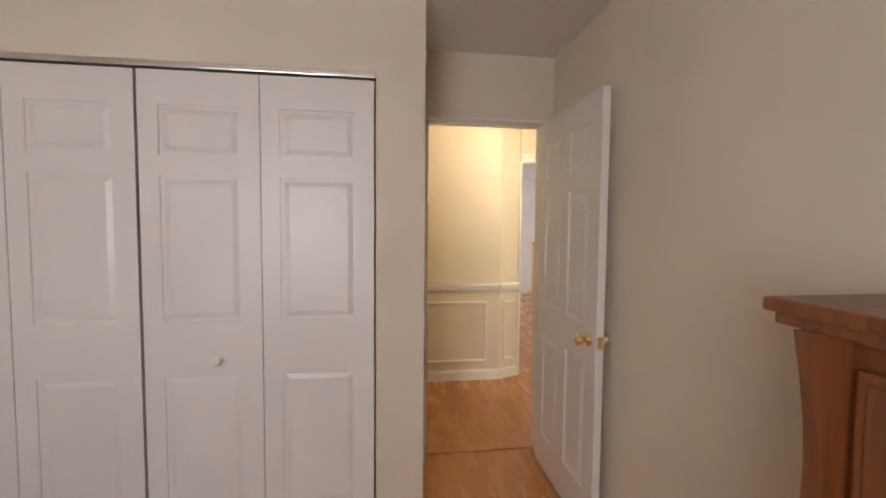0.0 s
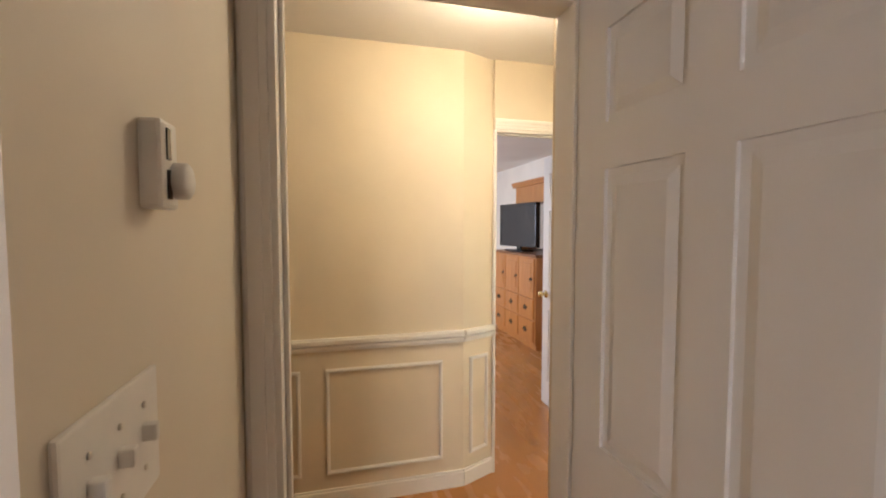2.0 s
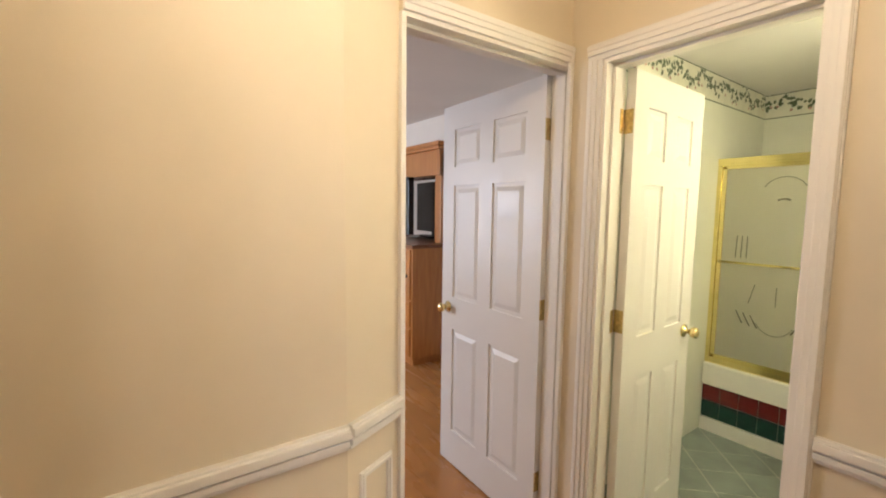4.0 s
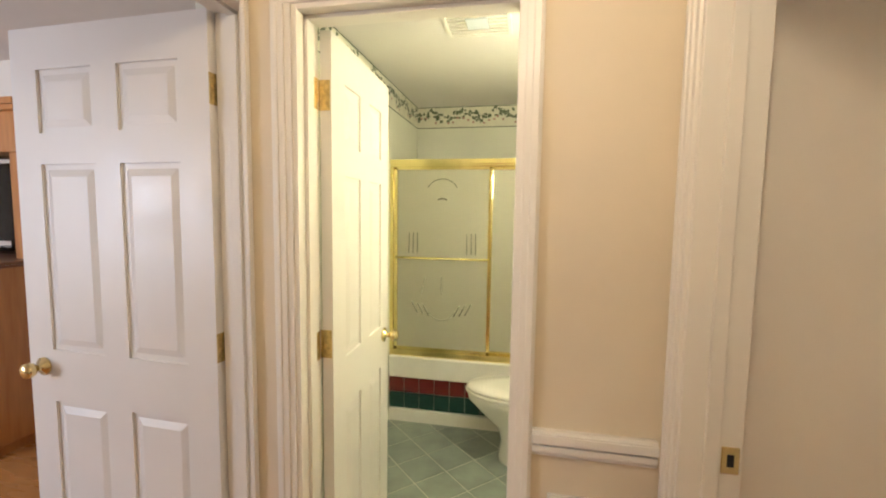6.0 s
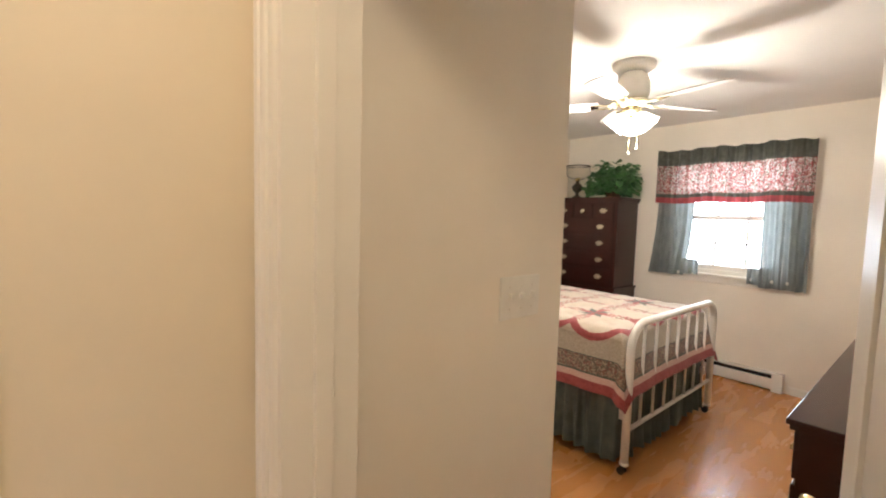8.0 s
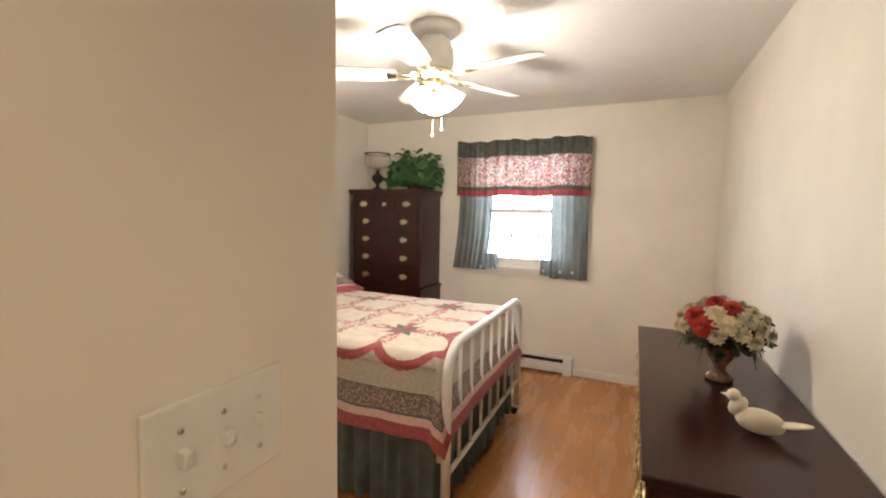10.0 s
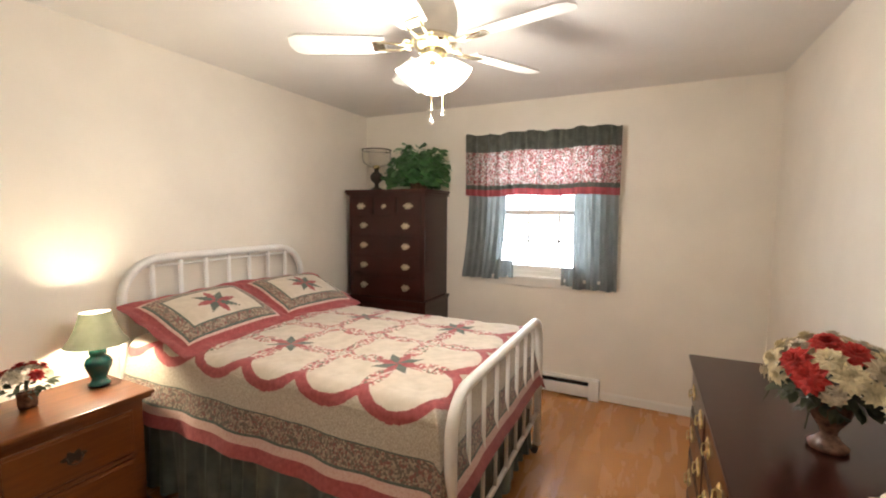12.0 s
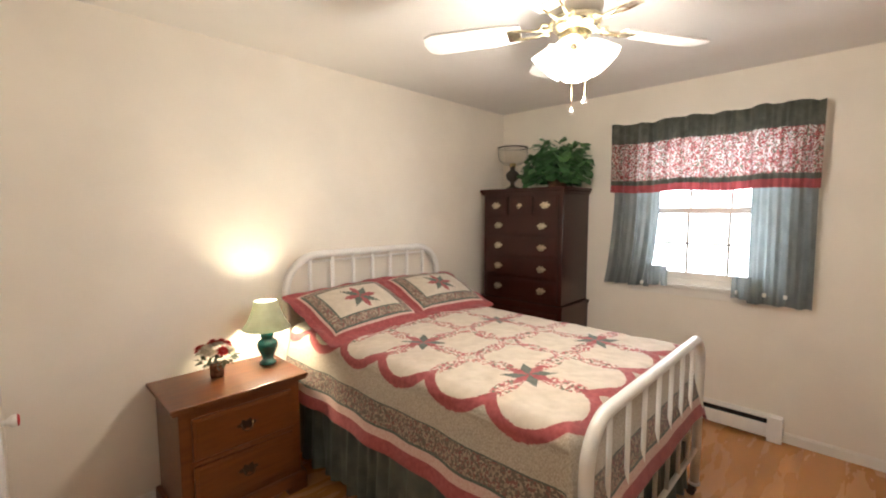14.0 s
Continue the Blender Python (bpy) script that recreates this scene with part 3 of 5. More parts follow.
def bifold(name, w, h, m, label, knob_mat, red=False):
    """Two hinged leaves of a folding closet door, leaves along x, with a small knob."""
    t = thing(name, m, label, "closet door", "folding closet doors")
    rows = ((0.20, 0.80), (1.02, 1.62), (1.70, 1.90))
    for k in range(2):
        bm = bmesh.new()
        x0, x1 = k * w / 2 + 0.002, (k + 1) * w / 2 - 0.002
        box(bm, x0, x1, -0.008, 0.016, 0, h, bevel=0.003)
        for a0, a1, z0, z1 in [(x0, x0 + 0.075, 0, h), (x1 - 0.075, x1, 0, h)] + [(x0 + 0.075, x1 - 0.075, a, b) for a, b in zip((0, 0.80, 1.62, 1.90), (0.20, 1.02, 1.70, h))]:
            box(bm, a0, a1, -0.016, -0.0079, z0, z1)
        leaf = part("leaf", bm, DOORPAINT, t)
        for z0, z1 in rows:
            bm = bmesh.new()
            a, b, o, i = x0 + 0.075, x1 - 0.075, 0.014, 0.036
            q0 = [bm.verts.new(v) for v in ((a + o, -0.0078, z0 + o), (b - o, -0.0078, z0 + o), (b - o, -0.0078, z1 - o), (a + o, -0.0078, z1 - o))]
            q1 = [bm.verts.new(v) for v in ((a + i, -0.0150, z0 + i), (b - i, -0.0150, z0 + i), (b - i, -0.0150, z1 - i), (a + i, -0.0150, z1 - i))]
            for j in range(4):
                bm.faces.new((q0[j], q0[(j + 1) % 4], q1[(j + 1) % 4], q1[j]))
            bm.faces.new(q1)
            bmesh.ops.recalc_face_normals(bm, faces=bm.faces)
            part("panel", bm, DOORPAINT, leaf)
    kx = 0.29 if not red else w / 2 + 0.05
    kb = part("knob", lathe([(0.009, 0), (0.008, 0.02), (0.017, 0.028), (0.018, 0.038), (0.010, 0.043)], 14), knob_mat, t, "small white closet knob", pose(kx, -0.016, 0.90 if red else 0.86, 90, 0, 0))
    if red:
        part("knob_cap", lathe([(0.0165, 0.0), (0.0165, 0.004), (0.009, 0.006)], 14), PETAL_RED, kb, "red painted knob face", pose(0, 0, 0.041))
    return t


# closet of the first bedroom: leaves face +x
for y0 in (-3.935, -2.996):
    bifold("closet_door", 0.93, 2.035, pose(XC_A - 0.02, y0, 0.012, 0, 0, 90), "white folding closet door, closed", PLASTIC)
structure("closet_track", boxed(XC_A - 0.055, XC_A + 0.008, -3.95, -2.06, 2.056, 2.080, bevel=0.004), NICKEL, "metal closet door track", "track")
for y0 in (0.31, 1.105):
    bifold("closet_door", 0.785, 2.03, pose(XC_B - 0.012, y0, 0.012, 0, 0, 90), "white folding closet door with red-faced knobs", PLASTIC, True)


# ---- windows ----
def window(name, o0, o1, z0, z1, x, label, axis="x", rail=0.5):
    t = thing(name, Matrix(), label, "window", "double-hung windows", "structure")

    def bx(a0, a1, d0, d1, c0, c1, bevel=0.003):
        return boxed(d0, d1, a0, a1, c0, c1, bevel=bevel) if axis == "x" else boxed(a0, a1, d0, d1, c0, c1, bevel=bevel)
    f = part("window_frame", merge(bx(o0, o0 + 0.04, x + 0.03, x + 0.12, z0, z1), bx(o1 - 0.04, o1, x + 0.03, x + 0.12, z0, z1), bx(o0, o1, x + 0.03, x + 0.12, z0, z0 + 0.04), bx(o0, o1, x + 0.03, x + 0.12, z1 - 0.04, z1)), TRIM, t)
    zm = z0 + (z1 - z0) * rail
    for c0, c1, d in ((z0 + 0.04, zm + 0.02, 0.05), (zm - 0.02, z1 - 0.04, 0.09)):
        s = part("sash", merge(bx(o0 + 0.04, o0 + 0.08, x + d, x + d + 0.03, c0, c1), bx(o1 - 0.08, o1 - 0.04, x + d, x + d + 0.03, c0, c1), bx(o0 + 0.04, o1 - 0.04, x + d, x + d + 0.03, c0, c0 + 0.045), bx(o0 + 0.04, o1 - 0.04, x + d, x + d + 0.03, c1 - 0.04, c1)), TRIM, t)
        n = 3
        for k in range(1, n):
            a = o0 + 0.08 + (o1 - o0 - 0.16) * k / n
            part("muntin", bx(a - 0.009, a + 0.009, x + d + 0.006, x + d + 0.024, c0 + 0.04, c1 - 0.035), TRIM, s)
        part("muntin", bx(o0 + 0.08, o1 - 0.08, x + d + 0.006, x + d + 0.024, (c0 + c1) / 2 - 0.009, (c0 + c1) / 2 + 0.009), TRIM, s)
        p = part("pane", bx(o0 + 0.07, o1 - 0.07, x + d + 0.013, x + d + 0.017, c0 + 0.03, c1 - 0.03, 0), CLEAR, s)
        p.visible_shadow = False
    part("window_sill", bx(o0 - 0.04, o1 + 0.04, x - 0.035, x + 0.05, z0 - 0.025, z0 + 0.002), TRIM, t)
    part("apron", bx(o0 - 0.02, o1 + 0.02, x - 0.014, x, z0 - 0.085, z0 - 0.025), TRIM, t)
    return t


window("window_1", 0.14, 1.08, 0.97, 2.05, WX, "white double-hung window with muntins, bright outside")
window("window_2", -3.6, -2.4, 0.95, 2.05, WX, "white double-hung window")


# ---- second bedroom: bed ----
BX0, BX1, BY0, BY1, BTOP = 2.10, 3.42, 0.42, 2.27, 0.80
bed = thing("bed", pose((BX0 + BX1) / 2, (BY0 + BY1) / 2, 0), "white-painted iron bed with a slatted headboard and footboard", "bed")
bcx, bcy = (BX0 + BX1) / 2, (BY0 + BY1) / 2


def hoop(y, top, r=0.022, corner=0.20):
    w = (3.445 - 2.145) / 2
    pts = [(-w, y, 0.06), (-w, y, top - corner)]
    pts += [(-w + corner - corner * math.cos(a), y, top - corner + corner * math.sin(a)) for a in [math.pi / 2 * k / 8 for k in range(1, 9)]]
    pts += [(-p[0], p[1], p[2]) for p in pts[::-1]]
    return tube(pts, r, 12)


for nm, y, top, corner, zlow in (("footboard_hoop", 0.385 - bcy, 0.87, 0.15, 0.26), ("headboard_hoop", 2.325 - bcy, 1.235, 0.22, 0.50)):
    part(nm, hoop(y, top, 0.023, corner), IRONWHITE, bed)
    w = 0.65
    part("cross_rail", tube([(-w, y, zlow), (w, y, zlow)], 0.013), IRONWHITE, bed)
    if nm[0] == "h":
        part("cross_rail", tube([(-w + 0.12, y, 1.190), (w - 0.12, y, 1.190)], 0.008), IRONWHITE, bed)
    for k in range(7):
        x = -w + 2 * w * (k + 1) / 8
        zt = top - 0.01 if abs(x) < w - corner else top - corner + corner * math.sqrt(max(0, 1 - ((abs(x) - w + corner) / corner) ** 2))
        part("spindle", tube([(x, y, zlow), (x, y, zt)], 0.0125 if nm[0] == "h" else 0.0095, 8), IRONWHITE, bed)
    for s in (-1, 1):
        part("leg_tip", lathe([(0.019, 0.055), (0.028, 0.062), (0.026, 0.075)], 14), IRONWHITE, bed, "", pose(s * w, y, 0))
        part("caster", merge(lathe([(0.010, 0.03), (0.012, 0.06)], 10), *(tube([(0.014 * q, 0.012, 0.022), (0.014 * q + 0.004 * q, 0.012, 0.022)], 0.022, 14) for q in (-1, 1))), DARKIRON, bed, "dark metal caster", pose(s * w, y, 0))
part("side_rail", boxed(-0.625, -0.595, -0.94, 0.95, 0.30, 0.36, bevel=0.004), IRONWHITE, bed)
part("side_rail", boxed(0.595, 0.625, -0.94, 0.95, 0.30, 0.36, bevel=0.004), IRONWHITE, bed)
part("mattress", boxed(-0.63, 0.63, -0.90, 0.90, 0.36, 0.745, bevel=0.05), Q_CREAM, bed, "thick mattress under the quilt")


def skirt_path(u):
    """Round the foot and both sides, from head to head."""
    a, b = 0.640, 1.78
    s = u * (2 * b + 2 * a)
    if s < b:
        return Vector((-a, 0.88 - s, 0)), Vector((-1, 0, 0))
    if s < b + 2 * a:
        return Vector((-a + s - b, 0.88 - b, 0)), Vector((0, -1, 0))
    return Vector((a, 0.88 - b + s - b - 2 * a, 0)), Vector((1, 0, 0))


def skirt_f(u, v):
    p, n = skirt_path(u)
    amp = 0.004 + 0.020 * (1 - v)
    k = math.sin(u * 260 + 3.5 * math.sin(u * 41) + 2.2 * noise.noise((u * 60, 0, 0))) + 0.9 * noise.noise((u * 95, v * 1.5, 4))
    p = p + n * (amp * k + 0.012 * (1 - v))
    return (p.x, p.y, 0.04 + 0.46 * v + 0.006 * math.sin(u * 90) * (1 - v))


part("bed_skirt", sheet(520, 8, skirt_f), SKIRT, bed, "dark green gathered bed skirt")

# the quilt: a fine cloth whose patches are its own facets
QN, QM = 400, 450
QW, QL, DROP = 1.30, 1.80, 0.32


def star8(x, y, r):
    """Eight-pointed star: 0 outside, 1 and 2 for its alternating points."""
    a = math.atan2(y, x) / (math.pi / 4)
    edge = r * 0.5 / (0.5 + 0.5 * (1 - abs(2 * (a % 1) - 1)))
    if math.hypot(x, y) > edge:
        return 0
    return 1 + int(round(a) % 2)


def quilt_patch(x, y):
    """Which cloth lies at (x, y) on the spread-out quilt, metres from its centre; y towards the foot is negative."""
    e = min(QW / 2 + DROP - abs(x), QL / 2 + DROP + y)
    for width, patch in ((0.055, 1), (0.088, 2), (0.095, 6), (0.179, 5), (0.186, 6)):
        if e < width:
            return patch
    c = 0.325
    gx, gy = x / c + 1.5, (y + 0.70) / c           # ring centres at whole numbers, 0..3 across, 0.. along
    sx, sy = round((gx - 0.5) / 2) * 2 + 0.5, round((gy - 0.5) / 2) * 2 + 0.5
    if 0 < sx < 3 and sy > 0:
        s = star8((gx - sx) * c, (gy - sy) * c, 0.125)
        if s:
            return 1 if s == 1 else 6
    i0, j0 = int(math.floor(gx)), int(math.floor(gy))
    near = sorted((math.hypot(gx - i, gy - j) * c, i, j) for i in (i0, i0 + 1) for j in (j0, j0 + 1) if 0 <= i <= 3 and 0 <= j <= 6)
    if not near or near[0][0] > 0.214:
        return 4
    outside = gx < 0 or gx > 3 or gy < 0
    if outside and near[0][0] > 0.168:
        return 1
    band = [d for d, i, j in near if 0.166 < d < 0.205]
    if band:
        return 3
    inner = [q for q in near if q[0] <= 0.166]
    if len(inner) > 1 or (len(near) > 1 and near[1][0] < 0.166):
        return 2 if (inner[0][1] + inner[0][2]) % 3 == 0 else 0
    return 0


def quilt_place(x, y):
    """Drapes the spread-out cloth over the mattress, bulging over its edges."""
    r = 0.07
    hx, hy = QW / 2, QL / 2

    def over(d, h):
        a = abs(d)
        if a < h - r:
            return a, 0.0
        s = a - (h - r)
        q = r * math.pi / 2
        if s < q:
            return h - r + r * math.sin(s / r), r * (1 - math.cos(s / r))
        return h + 0.09 * (s - q) / DROP, r + (s - q)
    ax, dx = over(x, hx)
    ay, dy = over(y, hy) if y < 0 else (y, 0.0)
    z = BTOP + 0.025 * (1 - (x / 0.9) ** 2) - max(dx, dy) - 0.15 * min(dx, dy)
    wave = 0.010 * noise.noise((x * 2.6, y * 2.6, 0)) + 0.007 * noise.noise((x * 9, y * 9, 3)) + 0.003 * noise.noise((x * 27, y * 22, 7))
    seam = 0.0022 * abs(math.sin(x * 9.1)) * abs(math.sin(y * 9.1))
    hang = max(dx, dy)
    fold = (0.008 * math.sin((y if dx > dy else x) * 10 + 0.6) + 0.006 * math.sin((y if dx > dy else x) * 23)) * min(1, hang / 0.25)
    if dx > 0.05:
        ax += fold
    if dy > 0.05:
        ay += 0.25 * fold
    return (math.copysign(ax, x), math.copysign(ay, y) if y < 0 else ay, z + (wave + seam) * (1 if hang < 0.05 else 0.5))


QUILT_CLOTHS = [Q_CREAM, Q_RED, Q_PINK, Q_FLORAL, Q_BEIGE, Q_PAISLEY, Q_GREEN]
qx = [(-1 + 2 * i / QN) * (QW / 2 + DROP) for i in range(QN + 1)]
qy = [-(QL / 2 + DROP) + (QL + DROP + 0.06) * j / QM for j in range(QM + 1)]


def quilt_piece(inside):
    """The cells of the quilt whose distance from its edge suits inside(e)."""
    bm, verts = bmesh.new(), {}

    def vert(i, j):
        if (i, j) not in verts:
            verts[i, j] = bm.verts.new(quilt_place(qx[i], qy[j]))
        return verts[i, j]
    for j in range(QM):
        for i in range(QN):
            x, y = (qx[i] + qx[i + 1]) / 2, (qy[j] + qy[j + 1]) / 2
            if inside(min(QW / 2 + DROP - abs(x), QL / 2 + DROP + y)):
                f = bm.faces.new((vert(i, j), vert(i + 1, j), vert(i + 1, j + 1), vert(i, j + 1)))
                f.smooth = True
                f.material_index = quilt_patch(x, y)
    return bm


quilt = part("quilt", quilt_piece(lambda e: e >= 0.186), QUILT_CLOTHS, None, "", pose(bcx, bcy - 0.01, 0))
part("printed_border", quilt_piece(lambda e: 0.088 <= e < 0.186), QUILT_CLOTHS, quilt, "brown vine-print quilt border")
part("binding", quilt_piece(lambda e: e < 0.088), QUILT_CLOTHS, quilt, "rose-red and pink quilt edging")
tagged(quilt, "patchwork quilt of cream, rose-red and floral rings on the bed", "quilt")


def pillow_patch(x, y):
    e = min(0.36 - abs(x), 0.27 - abs(y))
    if e < 0.055:
        return 1
    if e < 0.075:
        return 2
    if e < 0.082:
        return 6
    if e < 0.13:
        return 5
    if e < 0.137:
        return 6
    s = star8(x, y, 0.125)
    return (1 if s == 1 else 6) if s else 0


def pillow(m):
    bm = bmesh.new()
    nx, ny = 72, 54
    for side in (1, -1):
        g = []
        for j in range(ny + 1):
            row = []
            for i in range(nx + 1):
                x, y = -0.36 + 0.72 * i / nx, -0.27 + 0.54 * j / ny
                u, v = min(1, abs(x) / 0.31), min(1, abs(y) / 0.22)
                z = 0.085 * (max(0, 1 - u ** 2.6) ** 0.5) * (max(0, 1 - v ** 2.6) ** 0.5)
                z = z + 0.006 if side > 0 else -0.55 * z
                flange = max(0, abs(x) - 0.31, abs(y) - 0.22)
                z += flange * 0.09 * math.sin(x * 33 + y * 41)
                row.append(bm.verts.new((x, y, z + 0.006 * noise.noise((x * 7, y * 7, side)))))
            g.append(row)
        for j in range(ny):
            for i in range(nx):
                q = (g[j][i], g[j][i + 1], g[j + 1][i + 1], g[j + 1][i])
                f = bm.faces.new(q if side > 0 else q[::-1])
                f.smooth = True
                f.material_index = pillow_patch(-0.36 + 0.72 * (i + 0.5) / nx, -0.27 + 0.54 * (j + 0.5) / ny)
    ob = part("pillow", bm, [Q_CREAM, Q_RED, Q_PINK, Q_FLORAL, Q_BEIGE, Q_PAISLEY, Q_GREEN])
    ob.matrix_basis = m
    return tagged(ob, "pillow in a red-edged patchwork sham with a star", "pillow", "pillows on the bed")


pillow(pose(bcx - 0.335, 2.03, 0.915, 22, -2, 2))
pillow(pose(bcx + 0.36, 2.04, 0.915, 22, 2, -2))


# ---- case furniture ----
PALEBRASS = plain("worn_pale_brass", (0.50, 0.42, 0.30), 0.45, 0.9, 0.3, 80)
def bail_pull(parent, x, y, z, w=0.085, mat=OLDBRASS, m=None):
    """A shaped backplate with a hanging bail, on a front that faces -y."""
    n = 36
    bm = bmesh.new()
    ring = []
    for k in range(n):
        a = math.tau * k / n
        r = 0.80 + 0.14 * math.cos(2 * a) + 0.20 * math.cos(6 * a)
        ring.append((0.5 * w * r * math.cos(a), 0.40 * w * r * math.sin(a)))
    a = [bm.verts.new((p, 0, q)) for p, q in ring]
    b = [bm.verts.new((p * 0.94, -0.004, q * 0.94)) for p, q in ring]
    for k in range(n):
        bm.faces.new((a[k], a[(k + 1) % n], b[(k + 1) % n], b[k]))
    bm.faces.new(b)
    bmesh.ops.recalc_face_normals(bm, faces=bm.faces)
    h = part("pull", bm, mat, parent, "brass bail pull", pose(x, y, z))
    part("bail", tube([(-0.30 * w, -0.004, 0.004), (-0.31 * w, -0.016, -0.004), (-0.2 * w, -0.018, -0.022), (0, -0.018, -0.027), (0.2 * w, -0.018, -0.022), (0.31 * w, -0.016, -0.004), (0.30 * w, -0.004, 0.004)], 0.0028, 6), mat, h)


def drawer(parent, x0, x1, z0, z1, y, mat, pulls, pmat=OLDBRASS, pw=0.085):
    d = part("drawer", merge(boxed(x0, x1, y - 0.016, y + 0.004, z0, z1, bevel=0.005), boxed(x0 + 0.016, x1 - 0.016, y - 0.0195, y - 0.012, z0 + 0.014, z1 - 0.014, bevel=0.003)), mat, parent)
    for f in pulls:
        bail_pull(d, x0 + f * (x1 - x0), y - 0.0195, (z0 + z1) / 2, pw, pmat)
    return d


def slab_top(x0, x1, y0, y1, z, t, over):
    return merge(boxed(x0 - over, x1 + over, y0 - over, y1, z - t * 0.55, z, bevel=0.006), boxed(x0 - over * 0.6, x1 + over * 0.6, y0 - over * 0.6, y1, z - t, z - t * 0.55, bevel=0.004))


# nightstand, front towards -y
ns = thing("nightstand", pose(1.70, 2.14, 0), "honey pine nightstand with two drawers beside the bed", "nightstand")
part("top", slab_top(-0.30, 0.30, -0.205, 0.225, 0.65, 0.035, 0.022), PINE, ns)
part("carcass", boxed(-0.285, 0.285, -0.19, 0.22, 0.09, 0.615, bevel=0.004), PINE, ns)
for z0, z1 in ((0.375, 0.575), (0.145, 0.345)):
    drawer(ns, -0.235, 0.235, z0, z1, -0.19, PINE, (0.5,), DARKIRON, 0.085)
part("moulding", boxed(-0.245, 0.245, -0.203, -0.19, 0.350, 0.370, bevel=0.005), PINE, ns)
part("plinth", merge(boxed(-0.31, 0.31, -0.215, 0.222, 0.035, 0.10, bevel=0.012), boxed(-0.31, -0.20, -0.215, 0.222, 0, 0.05, bevel=0.01), boxed(0.20, 0.31, -0.215, 0.222, 0, 0.05, bevel=0.01)), PINE, ns)

lampt = thing("table_lamp", pose(1.93, 2.20, 0.652), "lit table lamp with a teal ceramic base and green shade", "lamp")
part("base", lathe([(0.045, 0), (0.047, 0.012), (0.036, 0.022), (0.030, 0.035), (0.040, 0.060), (0.055, 0.095), (0.057, 0.115), (0.048, 0.135), (0.030, 0.148), (0.036, 0.155), (0.036, 0.180), (0.012, 0.188)], 28), TEAL, lampt, "glossy teal ginger-jar base")
part("stem", lathe([(0.008, 0.186), (0.008, 0.27)], 10), BRASS, lampt)
part("shade", merge(lathe([(0.130, 0.205), (0.108, 0.235), (0.088, 0.275), (0.072, 0.32), (0.062, 0.36)], 36, False), lathe([(0.128, 0.205), (0.106, 0.235), (0.086, 0.275), (0.070, 0.32), (0.060, 0.36)], 36, False)), SHADE_CLOTH, lampt, "dull green cloth shade")
part("bulb", lathe([(0.012, 0.255), (0.022, 0.285), (0.022, 0.30), (0.008, 0.318)], 14), BULB_TOP, lampt)
for o in list(lampt.children):
    if o.name.startswith(("bulb", "stem")):
        o.visible_shadow = False


def leaf_mesh(bm, m, l, w, k=0.25):
    v = [bm.verts.new(m @ Vector(p)) for p in ((0, 0, 0), (l * 0.35, w / 2, k * l * 0.2), (l * 0.75, w * 0.36, k * l * 0.1), (l, 0, -k * l * 0.4), (l * 0.75, -w * 0.36, k * l * 0.1), (l * 0.35, -w / 2, k * l * 0.2), (l * 0.5, 0, k * l * 0.05))]
    for a, b in ((0, 1), (1, 2), (2, 3), (3, 4), (4, 5), (5, 0)):
        bm.faces.new((v[a], v[b], v[6]))


def blob_leaves(rx, ry, rz, count, l, w, rng, low=-0.2):
    """Leaves scattered through a low, uneven dome."""
    bm = bmesh.new()
    for _ in range(count):
        a, c = rng.uniform(0, math.tau), rng.uniform(low, 1)
        s = math.sqrt(max(0, 1 - c * c))
        bump_r = rng.uniform(0.62, 1.0) * (1 + 0.22 * math.sin(3 * a + 1) + 0.12 * math.sin(7 * a))
        p = Vector((rx * s * math.cos(a), ry * s * math.sin(a), rz * c)) * bump_r
        m = Matrix.Translation(p) @ Euler((rng.uniform(-0.7, 0.7), rng.uniform(-0.3, 0.9), a + rng.uniform(-0.7, 0.7))).to_matrix().to_4x4()
        leaf_mesh(bm, m, l * rng.uniform(0.7, 1.2), w * rng.uniform(0.7, 1.2))
    return bm


def blossom(r, rings, rng):
    """A many-petalled flower head facing +z."""
    bm = bmesh.new()
    for k in range(rings):
        n = 5 + 2 * k
        tilt = radians(75 - 60 * k / max(1, rings - 1))
        for q in range(n):
            m = pose(0, 0, r * 0.5 - k * r * 0.12, 0, 0, 360 * q / n + 23 * k + rng.uniform(-8, 8)) @ Matrix.Rotation(-tilt, 4, "Y")
            leaf_mesh(bm, m, r * (0.45 + 0.55 * k / max(1, rings - 1)), r * 0.62, 0.5)
    return bm


rng = random.Random(5)
pf = thing("flower_pot", pose(1.66, 2.20, 0.652), "small pot of red and white silk flowers on the nightstand", "flowers")
part("pot", lathe([(0.036, 0), (0.045, 0.012), (0.047, 0.065), (0.050, 0.07)], 4), POT, pf, "square woven brown pot", pose(0, 0, 0, 0, 0, 30))
part("foliage", blob_leaves(0.075, 0.075, 0.05, 60, 0.04, 0.022, rng), LEAF_DULL, pf, "", pose(0, 0, 0.085))
for k in range(26):
    a, q = rng.uniform(0, math.tau), rng.uniform(0.1, 1.0)
    mat = PETAL_RED if k < 8 else PETAL_WHITE
    part("blossom", blossom(0.031, 3, rng), mat, pf, "", pose(0.075 * q * math.cos(a), 0.075 * q * math.sin(a), 0.125 + 0.03 * (1 - q * q) + (0.015 if k < 8 else 0), -55 * q * math.sin(a), 55 * q * math.cos(a), 0))

